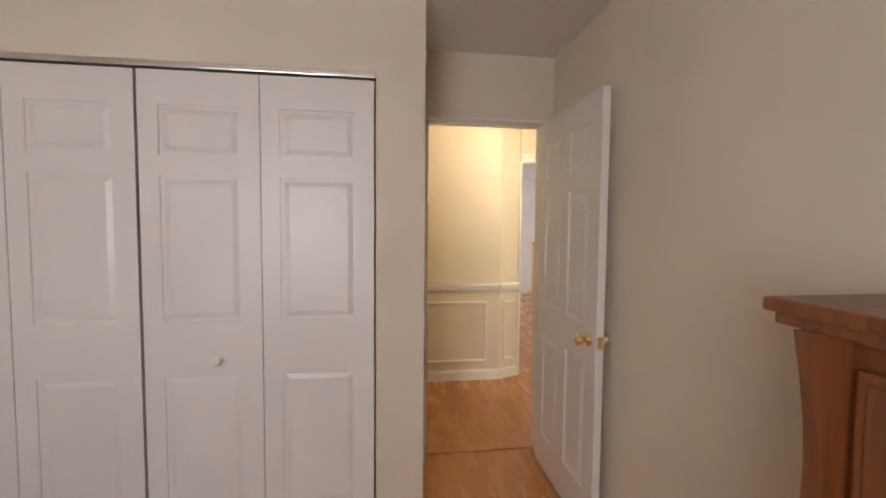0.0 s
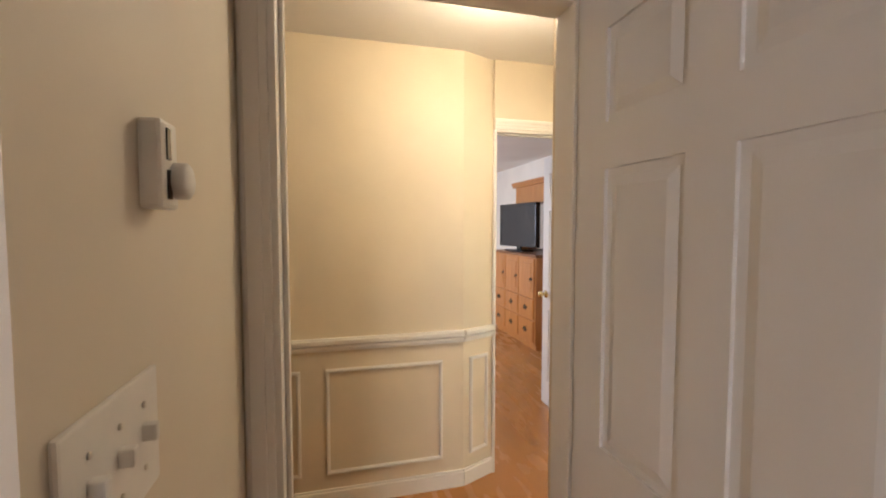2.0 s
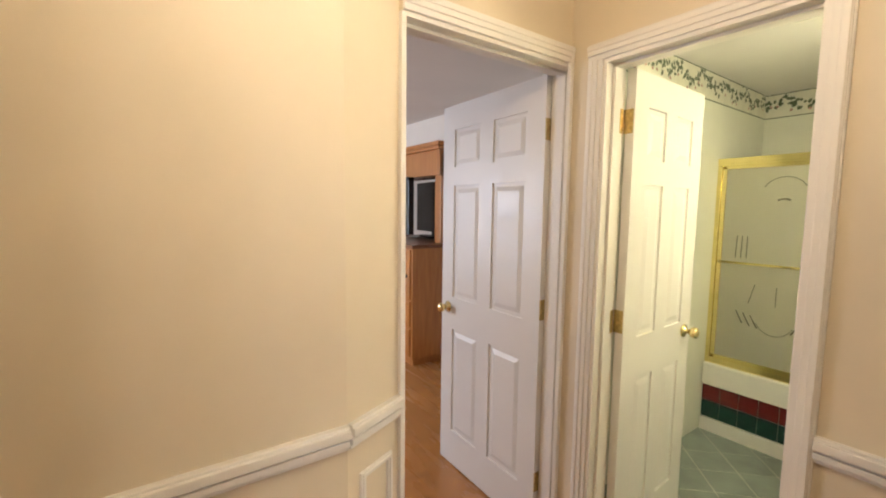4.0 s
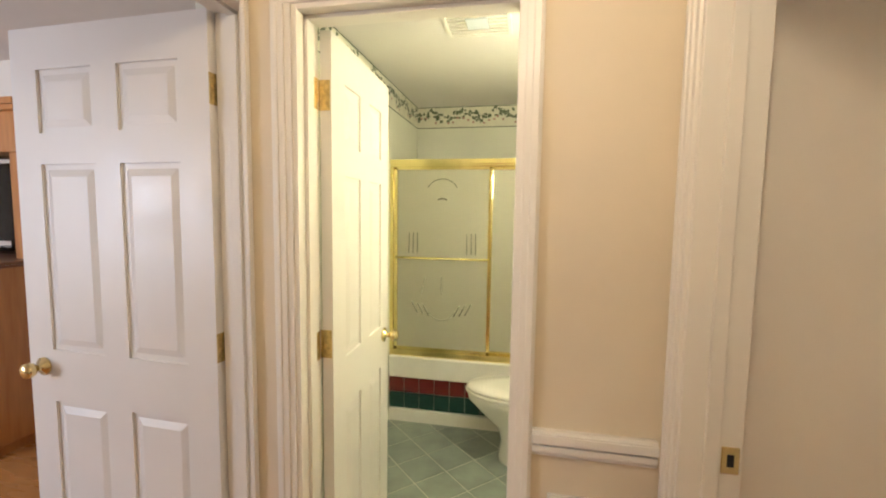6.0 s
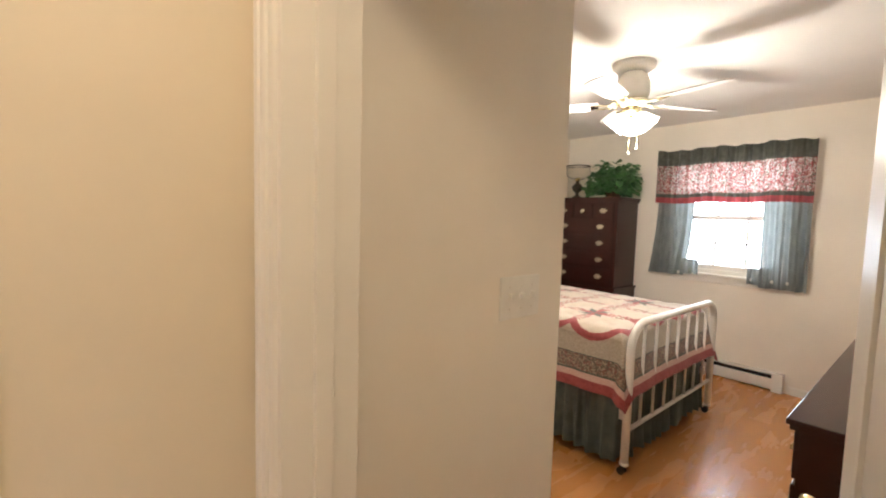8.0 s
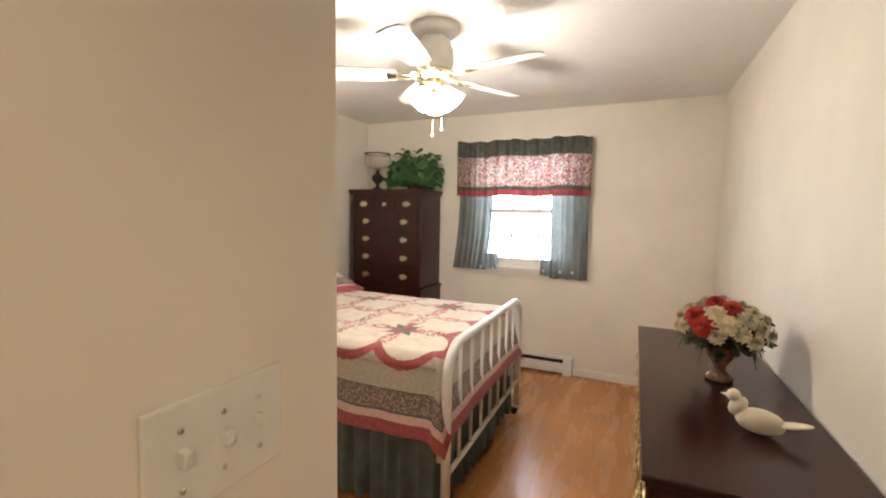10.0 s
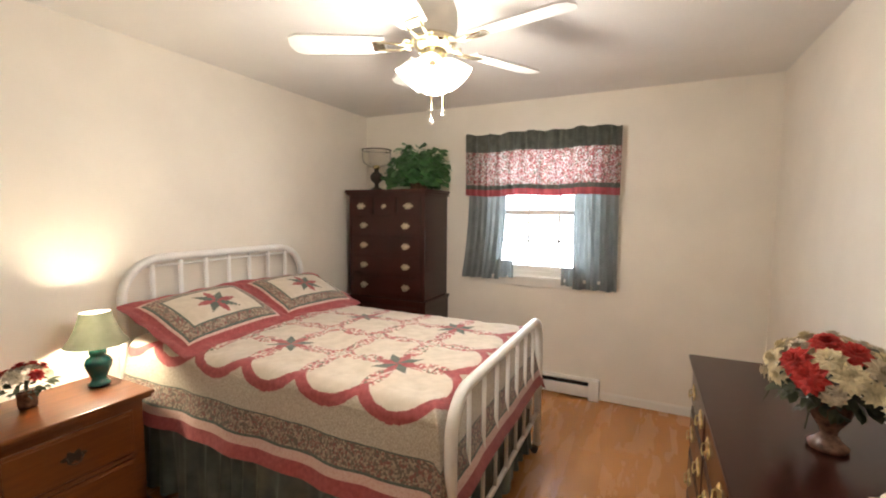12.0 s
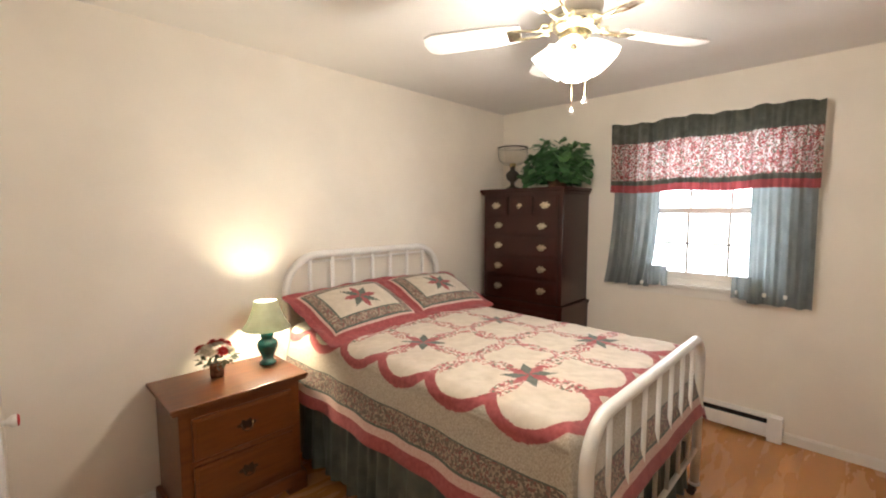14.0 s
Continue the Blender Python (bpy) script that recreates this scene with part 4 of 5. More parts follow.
# tall chest, front towards -x (built facing -y, then turned)
ch = thing("chest_of_drawers", pose(4.13, 1.86, 0, 0, 0, -90), "tall dark cherry chest of drawers with brass pulls", "chest of drawers")
part("cornice", slab_top(-0.385, 0.385, -0.20, 0.25, 1.70, 0.05, 0.025), CHERRY, ch)
part("carcass", boxed(-0.385, 0.385, -0.19, 0.25, 0.75, 1.655, bevel=0.004), CHERRY, ch)
zs = [1.64, 1.475, 1.305, 1.130, 0.955, 0.775]
for k, (b, a) in enumerate(zip(zs, zs[1:])):
    if k == 0:
        for x0, x1, p in ((-0.355, -0.125, (0.5,)), (-0.115, 0.115, (0.5,)), (0.125, 0.355, (0.5,))):
            drawer(ch, x0, x1, a + 0.008, b - 0.006, -0.19, CHERRY, p, PALEBRASS, 0.085 if x0 > 0 or x1 < 0 else 0.05)
    else:
        drawer(ch, -0.355, 0.355, a + 0.008, b - 0.006, -0.19, CHERRY, (0.2, 0.8), PALEBRASS, 0.08)
part("waist_moulding", slab_top(-0.385, 0.385, -0.195, 0.25, 0.76, 0.05, 0.028), CHERRY, ch)
part("base_carcass", boxed(-0.40, 0.40, -0.205, 0.25, 0.12, 0.715, bevel=0.004), CHERRY, ch)
for z0, z1 in ((0.44, 0.70), (0.16, 0.42)):
    drawer(ch, -0.36, 0.36, z0, z1, -0.205, CHERRY, (0.2, 0.8), PALEBRASS, 0.08)
for x in (-0.36, 0.36):
    for y in (-0.17, 0.21):
        part("bracket_foot", boxed(x - 0.05, x + 0.05, y - 0.05, y + 0.04, 0, 0.125, bevel=0.015), CHERRY, ch)

ivy = thing("ivy_plant", pose(4.10, 1.62, 1.70), "bushy green silk ivy in a low pot on the tall chest", "plant")
part("pot", lathe([(0.07, 0), (0.085, 0.08), (0.09, 0.085)], 20), POT, ivy)
part("leaves", blob_leaves(0.19, 0.225, 0.215, 700, 0.075, 0.08, rng, -0.4), LEAF, ivy, "small green ivy leaves", pose(0, 0, 0.13))
oil = thing("oil_lamp", pose(4.06, 2.03, 1.70), "small oil lamp with a clear glass shade on the tall chest", "lamp")
part("font", lathe([(0.055, 0), (0.055, 0.012), (0.02, 0.03), (0.018, 0.06), (0.05, 0.09), (0.06, 0.125), (0.04, 0.155), (0.02, 0.165), (0.022, 0.19)], 22), DARKIRON, oil, "bronze-brown lamp font")
part("collar", lathe([(0.024, 0.19), (0.030, 0.2), (0.026, 0.225)], 18), BRASS, oil)
shd = part("glass_shade", lathe([(0.035, 0.205), (0.075, 0.215), (0.118, 0.245), (0.130, 0.29), (0.128, 0.335), (0.135, 0.36), (0.132, 0.36), (0.125, 0.335), (0.127, 0.29), (0.115, 0.248), (0.072, 0.219), (0.034, 0.209)], 32, False), glass("thin_clear_shade", (0.99, 0.99, 0.98), 0.02), oil, "clear flared glass shade")

# low dresser, front towards +y (built facing -y, then turned)
dr = thing("dresser", pose(2.43, -0.665, 0, 0, 0, 180), "long dark cherry dresser with a polished top", "dresser")
part("top", slab_top(-0.82, 0.82, -0.235, 0.285, 0.80, 0.04, 0.025), CHERRY, dr)
part("carcass", boxed(-0.82, 0.82, -0.225, 0.285, 0.10, 0.765, bevel=0.004), CHERRY, dr)
for z0, z1 in ((0.575, 0.75), (0.36, 0.555), (0.14, 0.34)):
    for k in range(3):
        x0 = -0.80 + k * 0.535
        drawer(dr, x0, x0 + 0.525, z0, z1, -0.225, CHERRY, (0.22, 0.78), OLDBRASS, 0.10)
part("plinth", boxed(-0.835, 0.835, -0.24, 0.285, 0.0, 0.105, bevel=0.012), CHERRY, dr)

vase = thing("flower_arrangement", pose(2.46, -0.71, 0.802) @ Matrix.Scale(0.81, 4), "silk roses and hydrangeas in a footed urn on the dresser", "flowers")
part("urn", lathe([(0.062, 0), (0.064, 0.018), (0.040, 0.035), (0.026, 0.055), (0.030, 0.075), (0.058, 0.12), (0.068, 0.165), (0.073, 0.18)], 24), POT, vase, "footed brown marbled urn")
part("foliage", blob_leaves(0.165, 0.165, 0.13, 260, 0.06, 0.034, rng, -0.6), LEAF_DULL, vase, "dull olive leaves", pose(0, 0, 0.24))
for k in range(34):
    a = k * 2.399
    c = 1 - (k + 0.5) / 34 * 1.15
    s = math.sqrt(max(0, 1 - c * c))
    big = k % 4 == 0
    mat = PETAL_RED if k in (1, 4, 14, 22, 31) else (PETAL_CREAM if k % 2 else PETAL_WHITE)
    r = 0.062 if mat is PETAL_RED else rng.uniform(0.040, 0.058)
    m = Matrix.Translation((0.175 * s * math.cos(a), 0.175 * s * math.sin(a), 0.265 + 0.125 * c)) @ Vector((s * math.cos(a), s * math.sin(a), c)).to_track_quat("Z", "Y").to_matrix().to_4x4()
    part("blossom", blossom(r, 4, rng), mat, vase, "", m)
for k in range(5):
    a = k * 1.26
    part("stem", tube([(0.1 * math.cos(a), 0.1 * math.sin(a), 0.25), (0.17 * math.cos(a), 0.17 * math.sin(a), 0.20), (0.20 * math.cos(a), 0.20 * math.sin(a), 0.12)], 0.003, 5), LEAF_DULL, vase)

dv = bmesh.new()
bmesh.ops.create_uvsphere(dv, u_segments=20, v_segments=12, radius=1, matrix=pose(0, 0, 0.052) @ Matrix.Diagonal((0.085, 0.048, 0.05, 1)))
bmesh.ops.create_uvsphere(dv, u_segments=14, v_segments=10, radius=1, matrix=pose(0.075, 0, 0.095, 0, -30, 0) @ Matrix.Diagonal((0.03, 0.026, 0.045, 1)))
bmesh.ops.create_uvsphere(dv, u_segments=14, v_segments=10, radius=0.026, matrix=pose(0.092, 0, 0.135))
bmesh.ops.create_cone(dv, segments=8, radius1=0.009, radius2=0.001, depth=0.028, matrix=pose(0.125, 0, 0.132, 0, 90, 0))
bmesh.ops.create_uvsphere(dv, u_segments=14, v_segments=8, radius=1, matrix=pose(-0.10, 0, 0.065, 0, 14, 0) @ Matrix.Diagonal((0.07, 0.03, 0.012, 1)))
for f in dv.faces:
    f.smooth = True
tagged(part("bird_figurine", dv, DOVE, None, "", pose(1.98, -0.745, 0.800, 0, 0, 75) @ Matrix.Scale(0.78, 4)), "ivory ceramic bird figurine on the dresser", "figurine")


# ---- curtains and window things ----
def pleat(y, k=1.0):
    return 0.019 * math.sin(y * 62 + 1.2 * math.sin(y * 9)) + 0.010 * math.sin(y * 117 + 1.3) + 0.006 * math.sin(y * 27 + k)


cur = thing("curtains", pose(WX, 0.64, 1.6), "grey-green cafe curtains under a rose-print valance", "curtains")
part("rod", tube([(-0.055, -0.60, 0.50), (-0.055, 0.60, 0.50)], 0.010, 10), IRONWHITE, cur)
for nm, y0, y1, zt, zb, flare in (("left_panel", 0.26, 0.60, 0.10, -0.665, 0.06), ("right_panel", -0.62, -0.29, 0.10, -0.70, 0.02)):
    part(nm, sheet(110, 26, lambda u, v: (-0.055 + pleat(y0 + u * (y1 - y0)) * (0.6 + 0.7 * (1 - v)), y0 + u * (y1 - y0) + (flare * (1 - v) ** 2 if nm[0] == "l" else -0.01 * (1 - v)), zb + (zt - zb) * v)), CURTAIN, cur, "grey-green sheer panel")
    inner = y0 if nm[0] == "l" else y1
    part("tie_hem", sheet(40, 10, lambda u, v: (-0.062 + pleat(y0 + (0.0 if nm[0] == "l" else 0.2) + u * 0.18) * 1.1, inner - 0.07 + 0.17 * u + (0 if nm[0] == "l" else -0.02), zb + 0.02 + 0.15 * v)), CURTAIN, cur, "doubled grey-green curtain hem")


def valance_band(nm, z0, z1, mat, label, out=0.0, wavy=0.0):
    def f(u, v):
        y = -0.63 + 1.26 * u
        k = 0.55 + 0.7 * (1 - (z0 + (z1 - z0) * v + 0.05) / 0.62)
        return (-0.085 - out + pleat(y) * k, y, z0 + (z1 - z0) * v + wavy * math.sin(y * 34) * v + (0.006 * math.sin(y * 12)))
    part(nm, sheet(260, 8, f), mat, cur, label)


valance_band("valance_header", 0.42, 0.57, VAL_DARK, "dark green gathered valance header", 0.004, 0.006)
valance_band("valance_print", 0.14, 0.425, VAL_FLORAL, "red rose print on cream")
valance_band("valance_band", 0.105, 0.142, VAL_DARK, "dark green valance band")
valance_band("valance_hem", 0.05, 0.106, VAL_RED, "red valance hem")

heat = thing("baseboard_heater", pose(WX, 0.62, 0), "white electric baseboard heater with a dark slot", "heater")
part("casing", merge(boxed(-0.055, -0.001, -0.5, 0.5, 0.022, 0.06, bevel=0.004), boxed(-0.06, -0.05, -0.5, 0.5, 0.05, 0.115, bevel=0.003), boxed(-0.05, -0.001, -0.5, 0.5, 0.145, 0.165, bevel=0.004), boxed(-0.008, -0.001, -0.5, 0.5, 0.05, 0.15)), IRONWHITE, heat)
# shade inside the heater opening, put in as a solid black block
part("slot", boxed(-0.045, -0.009, -0.49, 0.49, 0.062, 0.145), BLACK, heat, "black block that stands for the shade in the slot")
for y in (-0.5, 0.5):
    part("end_cap", boxed(-0.062, -0.001, y - 0.01, y + 0.01 if y > 0 else y + 0.07, 0.0, 0.167, bevel=0.004), IRONWHITE, heat)

# ---- ceiling fan ----
fan = thing("ceiling_fan", pose(2.46, 0.64, H), "white five-blade ceiling fan with a lit glass light kit", "ceiling fan")
part("canopy", lathe([(0.06, -0.055), (0.10, -0.05), (0.122, -0.03), (0.126, 0)], 36), IRONWHITE, fan)
part("motor", lathe([(0.05, -0.225), (0.090, -0.215), (0.100, -0.18), (0.098, -0.12), (0.080, -0.075), (0.06, -0.054)], 36), IRONWHITE, fan)
part("brass_band", lathe([(0.04, -0.275), (0.064, -0.268), (0.088, -0.25), (0.098, -0.235), (0.088, -0.222), (0.05, -0.218)], 32), PALEGOLD, fan, "polished brass band")
for k in range(5):
    a = 43 + 72 * k
    bm = bmesh.new()
    out = [(0.20, -0.05), (0.30, -0.062), (0.55, -0.070), (0.585, -0.052), (0.597, 0), (0.585, 0.052), (0.55, 0.070), (0.30, 0.062), (0.20, 0.05)]
    up = [bm.verts.new((x, y, 0.004)) for x, y in out]
    dn = [bm.verts.new((x, y, -0.004)) for x, y in out]
    bm.faces.new(up)
    bm.faces.new(dn[::-1])
    for q in range(len(out)):
        bm.faces.new((up[q], dn[q], dn[(q + 1) % len(out)], up[(q + 1) % len(out)]))
    bmesh.ops.recalc_face_normals(bm, faces=bm.faces)
    bl = part("blade", bm, IRONWHITE, fan, "", pose(0, 0, -0.245, 0, 0, a) @ Matrix.Rotation(radians(11), 4, "X"))
    part("blade_iron", merge(tube([(0.095, -0.03, -0.004), (0.115, -0.034, 0.002), (0.125, -0.02, -0.006), (0.110, 0.0, -0.008), (0.125, 0.02, -0.006), (0.115, 0.034, 0.002), (0.095, 0.03, -0.004)], 0.006, 6), tube([(0.085, 0.0, 0.0), (0.14, 0.02, -0.012), (0.23, 0.03, -0.007)], 0.006, 6), tube([(0.085, 0.0, 0.0), (0.14, -0.02, -0.012), (0.23, -0.03, -0.007)], 0.006, 6), boxed(0.20, 0.25, -0.035, 0.035, -0.010, -0.004)), PALEGOLD, bl, "scrolled brass blade bracket")
part("light_fitter", lathe([(0.02, -0.355), (0.05, -0.34), (0.055, -0.27)], 24), PALEGOLD, fan)
for k in range(4):
    a = radians(90 * k + 20)
    m = Matrix.Translation((0.042 * math.cos(a), 0.042 * math.sin(a), -0.315)) @ Matrix.Rotation(a, 4, "Z") @ Matrix.Rotation(radians(-42), 4, "Y")
    n, pr = 30, [(0.022, 0.0), (0.036, -0.018), (0.050, -0.05), (0.066, -0.10)]
    bm = bmesh.new()
    rings = [[bm.verts.new((r * (1 + (0.05 * math.cos(10 * math.tau * q / n) if i == 3 else 0)) * math.cos(math.tau * q / n), r * math.sin(math.tau * q / n), z)) for q in range(n)] for i, (r, z) in enumerate(pr)]
    for r0, r1 in zip(rings, rings[1:]):
        for q in range(n):
            bm.faces.new((r0[q], r0[(q + 1) % n], r1[(q + 1) % n], r1[q])).smooth = True
    sh = part("glass_shade", bm, OPAL, fan, "glowing fluted glass shade", m)
    sh.visible_shadow = False
for x, y, z in ((-0.035, -0.01, -0.552), (-0.02, -0.055, -0.515)):
    c = part("pull_chain", tube([(x, y, -0.35), (x, y, z)], 0.0018, 6), BRASS, fan)
    part("chain_bell", lathe([(0.010, 0), (0.007, 0.010), (0.003, 0.022)], 12), IRONWHITE, c, "white bell pull", pose(x, y, z - 0.02))


# ---- switches ----
def switch_plate(m, gangs, label):
    t = thing("light_switch", m, label, "light switch")
    w = 0.07 + 0.046 * (gangs - 1)
    part("plate", boxed(-w / 2, w / 2, -0.006, 0, -0.058, 0.058, bevel=0.003), PLASTIC, t)
    for k in range(gangs):
        x = (k - (gangs - 1) / 2) * 0.046
        tg = part("toggle", boxed(x - 0.005, x + 0.005, -0.018, -0.005, -0.004, 0.012, bevel=0.002), PLASTIC, t)
        for z in (-0.03, 0.03):
            part("screw", lathe([(0.003, 0), (0.003, 0.0015)], 8), NICKEL, t, "", pose(x, -0.006, z, 90, 0, 0))
    return t


switch_plate(pose(0.687, 0.03, 1.235), 3, "three-gang white light switch on the bedroom wall")
switch_plate(pose(0.795, YA0, 1.288, 0, 0, 180), 3, "three-gang white light switch on the passage wall")
th = thing("thermostat", pose(0.708, YA0, 1.545, 0, 0, 180), "white wall thermostat with two dark windows and a dial", "thermostat")
part("body", boxed(-0.020, 0.024, -0.022, 0, -0.044, 0.044, bevel=0.005), PLASTIC, th)
part("upper_window", boxed(-0.010, 0.0, -0.0235, -0.020, 0.005, 0.036), BLACK, th, "dark scale window")
part("lower_window", boxed(-0.010, 0.0, -0.0235, -0.020, -0.034, -0.005), BLACK, th, "dark scale window")
part("dial", lathe([(0.019, 0), (0.019, 0.012), (0.015, 0.015)], 20), PLASTIC, th, "", pose(0.014, -0.0215, -0.014, 90, 0, 0))
st = thing("strike_plate", pose(0.10, -0.099, 0.935), "brass strike plate in the door jamb", "strike plate")
part("plate", boxed(-0.018, 0.018, -0.003, 0.002, -0.03, 0.03, bevel=0.001), BRASS, st)
# no recess is cut: a black patch on the plate imitates its shade
part("hole_shade", boxed(-0.007, 0.007, -0.0036, -0.002, -0.014, 0.014), BLACK, st, "black patch painted as shade in the latch opening")

# ---- hall and first bedroom ----
hl = thing("hall_ceiling_light", pose(-0.33, -1.0, H), "lit glass dome ceiling light in the hall", "ceiling light")
part("rim", lathe([(0.12, -0.025), (0.125, 0)], 32), BRASS, hl)
dome = part("dome", lathe([(0.02, -0.10), (0.07, -0.088), (0.105, -0.055), (0.115, -0.025)], 32), glow("lit_hall_dome", (1, 0.86, 0.62), 5), hl, "glowing glass dome")
dome.visible_shadow = False
ca = thing("chest_of_drawers", pose(2.65, -1.215, 0.0) @ Matrix.Diagonal((1, 1, 1.02, 1)), "red-brown stained wooden chest with a curved side edge", "chest of drawers")
part("top", slab_top(-0.45, 0.45, -0.195, 0.185, 1.31, 0.04, 0.03), REDWOOD, ca)
part("carcass", boxed(-0.40, 0.42, -0.165, 0.18, 0.0, 1.27, bevel=0.004), REDWOOD, ca)
for x in (-0.405, 0.425):
    bm = bmesh.new()
    pr = [(-0.212 + 0.024 * math.sin(k * 0.55) - 0.02 * math.cos(k * 0.21), 1.272 - k * 0.0635) for k in range(21)]
    f0 = [bm.verts.new((x - 0.014, y, z)) for y, z in pr] + [bm.verts.new((x - 0.014, -0.1, 0.001)), bm.verts.new((x - 0.014, -0.1, 1.272))]
    f1 = [bm.verts.new((x + 0.014, v.co.y, v.co.z)) for v in f0]
    bm.faces.new(f0)
    bm.faces.new(f1[::-1])
    for k in range(len(f0)):
        bm.faces.new((f0[k], f1[k], f1[(k + 1) % len(f0)], f0[(k + 1) % len(f0)]))
    bmesh.ops.recalc_face_normals(bm, faces=bm.faces)
    part("side_panel", bm, REDWOOD, ca, "shaped side board")
for k in range(5):
    drawer(ca, -0.375, 0.395, 0.08 + k * 0.232, 0.30 + k * 0.232, -0.165, REDWOOD, (0.25, 0.75), DARKIRON, 0.09)

# ---- bathroom ----
TY = 1.69
tub = thing("bathtub", pose(-0.63, TY, 0), "white bathtub behind a tiled red and green apron", "bathtub")
bm = merge(boxed(-0.648, 0.648, 0.0, 0.73, 0.33, 0.47, bevel=0.012), boxed(-0.648, 0.648, -0.022, 0.05, 0.325, 0.475, bevel=0.012))
part("rim", bm, PORCELAIN, tub)
part("apron", boxed(-0.648, 0.648, 0.008, 0.05, 0.0, 0.33), GROUT, tub)
part("base_trim", boxed(-0.648, 0.648, -0.014, 0.01, 0.0, 0.095, bevel=0.005), PORCELAIN, tub, "white base trim")
tile_me = {}
for row, (mat, z) in enumerate(((TILE_GREEN, 0.1), (TILE_RED, 0.214))):
    for k in range(12):
        x = -0.645 + k * 0.1075
        if row not in tile_me:
            ob = part("tile", boxed(0, 0.1045, 0.0, 0.010, 0, 0.109, bevel=0.002), mat, tub, "", pose(x, -0.001, z))
            tile_me[row] = ob.data
        else:
            ob = new("tile", tile_me[row])
            ob.parent = tub
            ob.matrix_basis = pose(x, -0.001, z)

sd = thing("shower_door", pose(-0.63, TY + 0.03, 0.475), "frosted sliding shower doors in a polished gold frame", "shower door")
part("head_rail", merge(boxed(-0.648, 0.648, -0.03, 0.03, 1.30, 1.335, bevel=0.006), boxed(-0.648, 0.648, -0.034, -0.028, 1.315, 1.35, bevel=0.003)), GOLD, sd)
part("sill_rail", boxed(-0.648, 0.648, -0.03, 0.03, 0.0, 0.045, bevel=0.006), GOLD, sd)
for x in (-0.648, 0.62):
    part("jamb_rail", boxed(x, x + 0.028, -0.028, 0.028, 0.04, 1.30, bevel=0.004), GOLD, sd)
for x0, x1, y in ((-0.62, 0.05, -0.014), (0.0, 0.62, 0.014)):
    p = part("glass_panel", boxed(x0, x1, y - 0.003, y + 0.003, 0.04, 1.30), FROST, sd, "frosted glass panel")
    for a, b in ((x0, x0 + 0.026), (x1 - 0.026, x1)):
        part("stile", boxed(a, b, y - 0.009, y + 0.009, 0.04, 1.30, bevel=0.003), GOLD, p)
    part("top_rail", boxed(x0, x1, y - 0.009, y + 0.009, 1.28, 1.302, bevel=0.003), GOLD, p)
    part("bottom_rail", boxed(x0, x1, y - 0.009, y + 0.009, 0.04, 0.065, bevel=0.003), GOLD, p)
part("towel_bar", merge(tube([(-0.60, -0.055, 0.69), (0.03, -0.055, 0.69)], 0.008, 10), tube([(-0.60, -0.055, 0.69), (-0.60, -0.015, 0.69)], 0.007, 8), tube([(0.03, -0.055, 0.69), (0.03, -0.015, 0.69)], 0.007, 8)), GOLD, sd)
etch = bmesh.new()


def mark(x0, z0, x1, z1, w=0.005):
    b2 = tube([(x0, -0.019, z0), (x1, -0.019, z1)], w / 2, 5)
    me = bpy.data.meshes.new("tmp")
    b2.to_mesh(me)
    b2.free()
    etch.from_mesh(me)
    bpy.data.meshes.remove(me)


for cx in (-0.285,):
    for k in range(8):
        a0, a1 = radians(25 + 16.2 * k), radians(25 + 16.2 * (k + 1))
        mark(cx + 0.11 * math.cos(a0), 1.12 + 0.10 * math.sin(a0), cx + 0.11 * math.cos(a1), 1.12 + 0.10 * math.sin(a1), 0.005)
    for k in range(4):
        a0, a1 = radians(45 + 22 * k), radians(45 + 22 * (k + 1))
        mark(cx + 0.045 * math.cos(a0), 1.06 + 0.03 * math.sin(a0), cx + 0.045 * math.cos(a1), 1.06 + 0.03 * math.sin(a1), 0.012)
    for s in (-1, 1):
        for k in range(3):
            mark(cx + s * (0.17 + 0.03 * k), 0.72, cx + s * (0.17 + 0.028 * k), 0.86, 0.006)
            mark(cx + s * (0.085 + 0.04 * k), 0.29 + 0.008 * k, cx + s * (0.125 + 0.04 * k), 0.365 + 0.01 * k, 0.008)
    for k in range(9):
        a0, a1 = radians(205 + 14.5 * k), radians(205 + 14.5 * (k + 1))
        mark(cx + 0.10 * math.cos(a0), 0.37 + 0.11 * math.sin(a0), cx + 0.10 * math.cos(a1), 0.37 + 0.11 * math.sin(a1), 0.004)
    for x in (-0.14, 0.0):
        mark(cx + x, 0.44, cx + 0.8 * x, 0.56, 0.005)
part("etched_lines", etch, ETCH, sd, "etched line pattern on the glass")

wc = thing("toilet", pose(-0.285, 1.37, 0) @ Matrix.Diagonal((1, 1, 1.06, 1)), "white porcelain toilet with a closed lid", "toilet")


def oval(rx0, rx1, ry, z, n=28):
    return [((rx0 if math.cos(a) < 0 else rx1) * math.cos(a), ry * math.sin(a), z) for a in [math.tau * k / n for k in range(n)]]


def loft(rings):
    bm = bmesh.new()
    g = [[bm.verts.new(p) for p in r] for r in rings]
    n = len(g[0])
    for a, b in zip(g, g[1:]):
        for k in range(n):
            bm.faces.new((a[k], a[(k + 1) % n], b[(k + 1) % n], b[k])).smooth = True
    bm.faces.new(g[0][::-1])
    bm.faces.new(g[-1])
    return bm


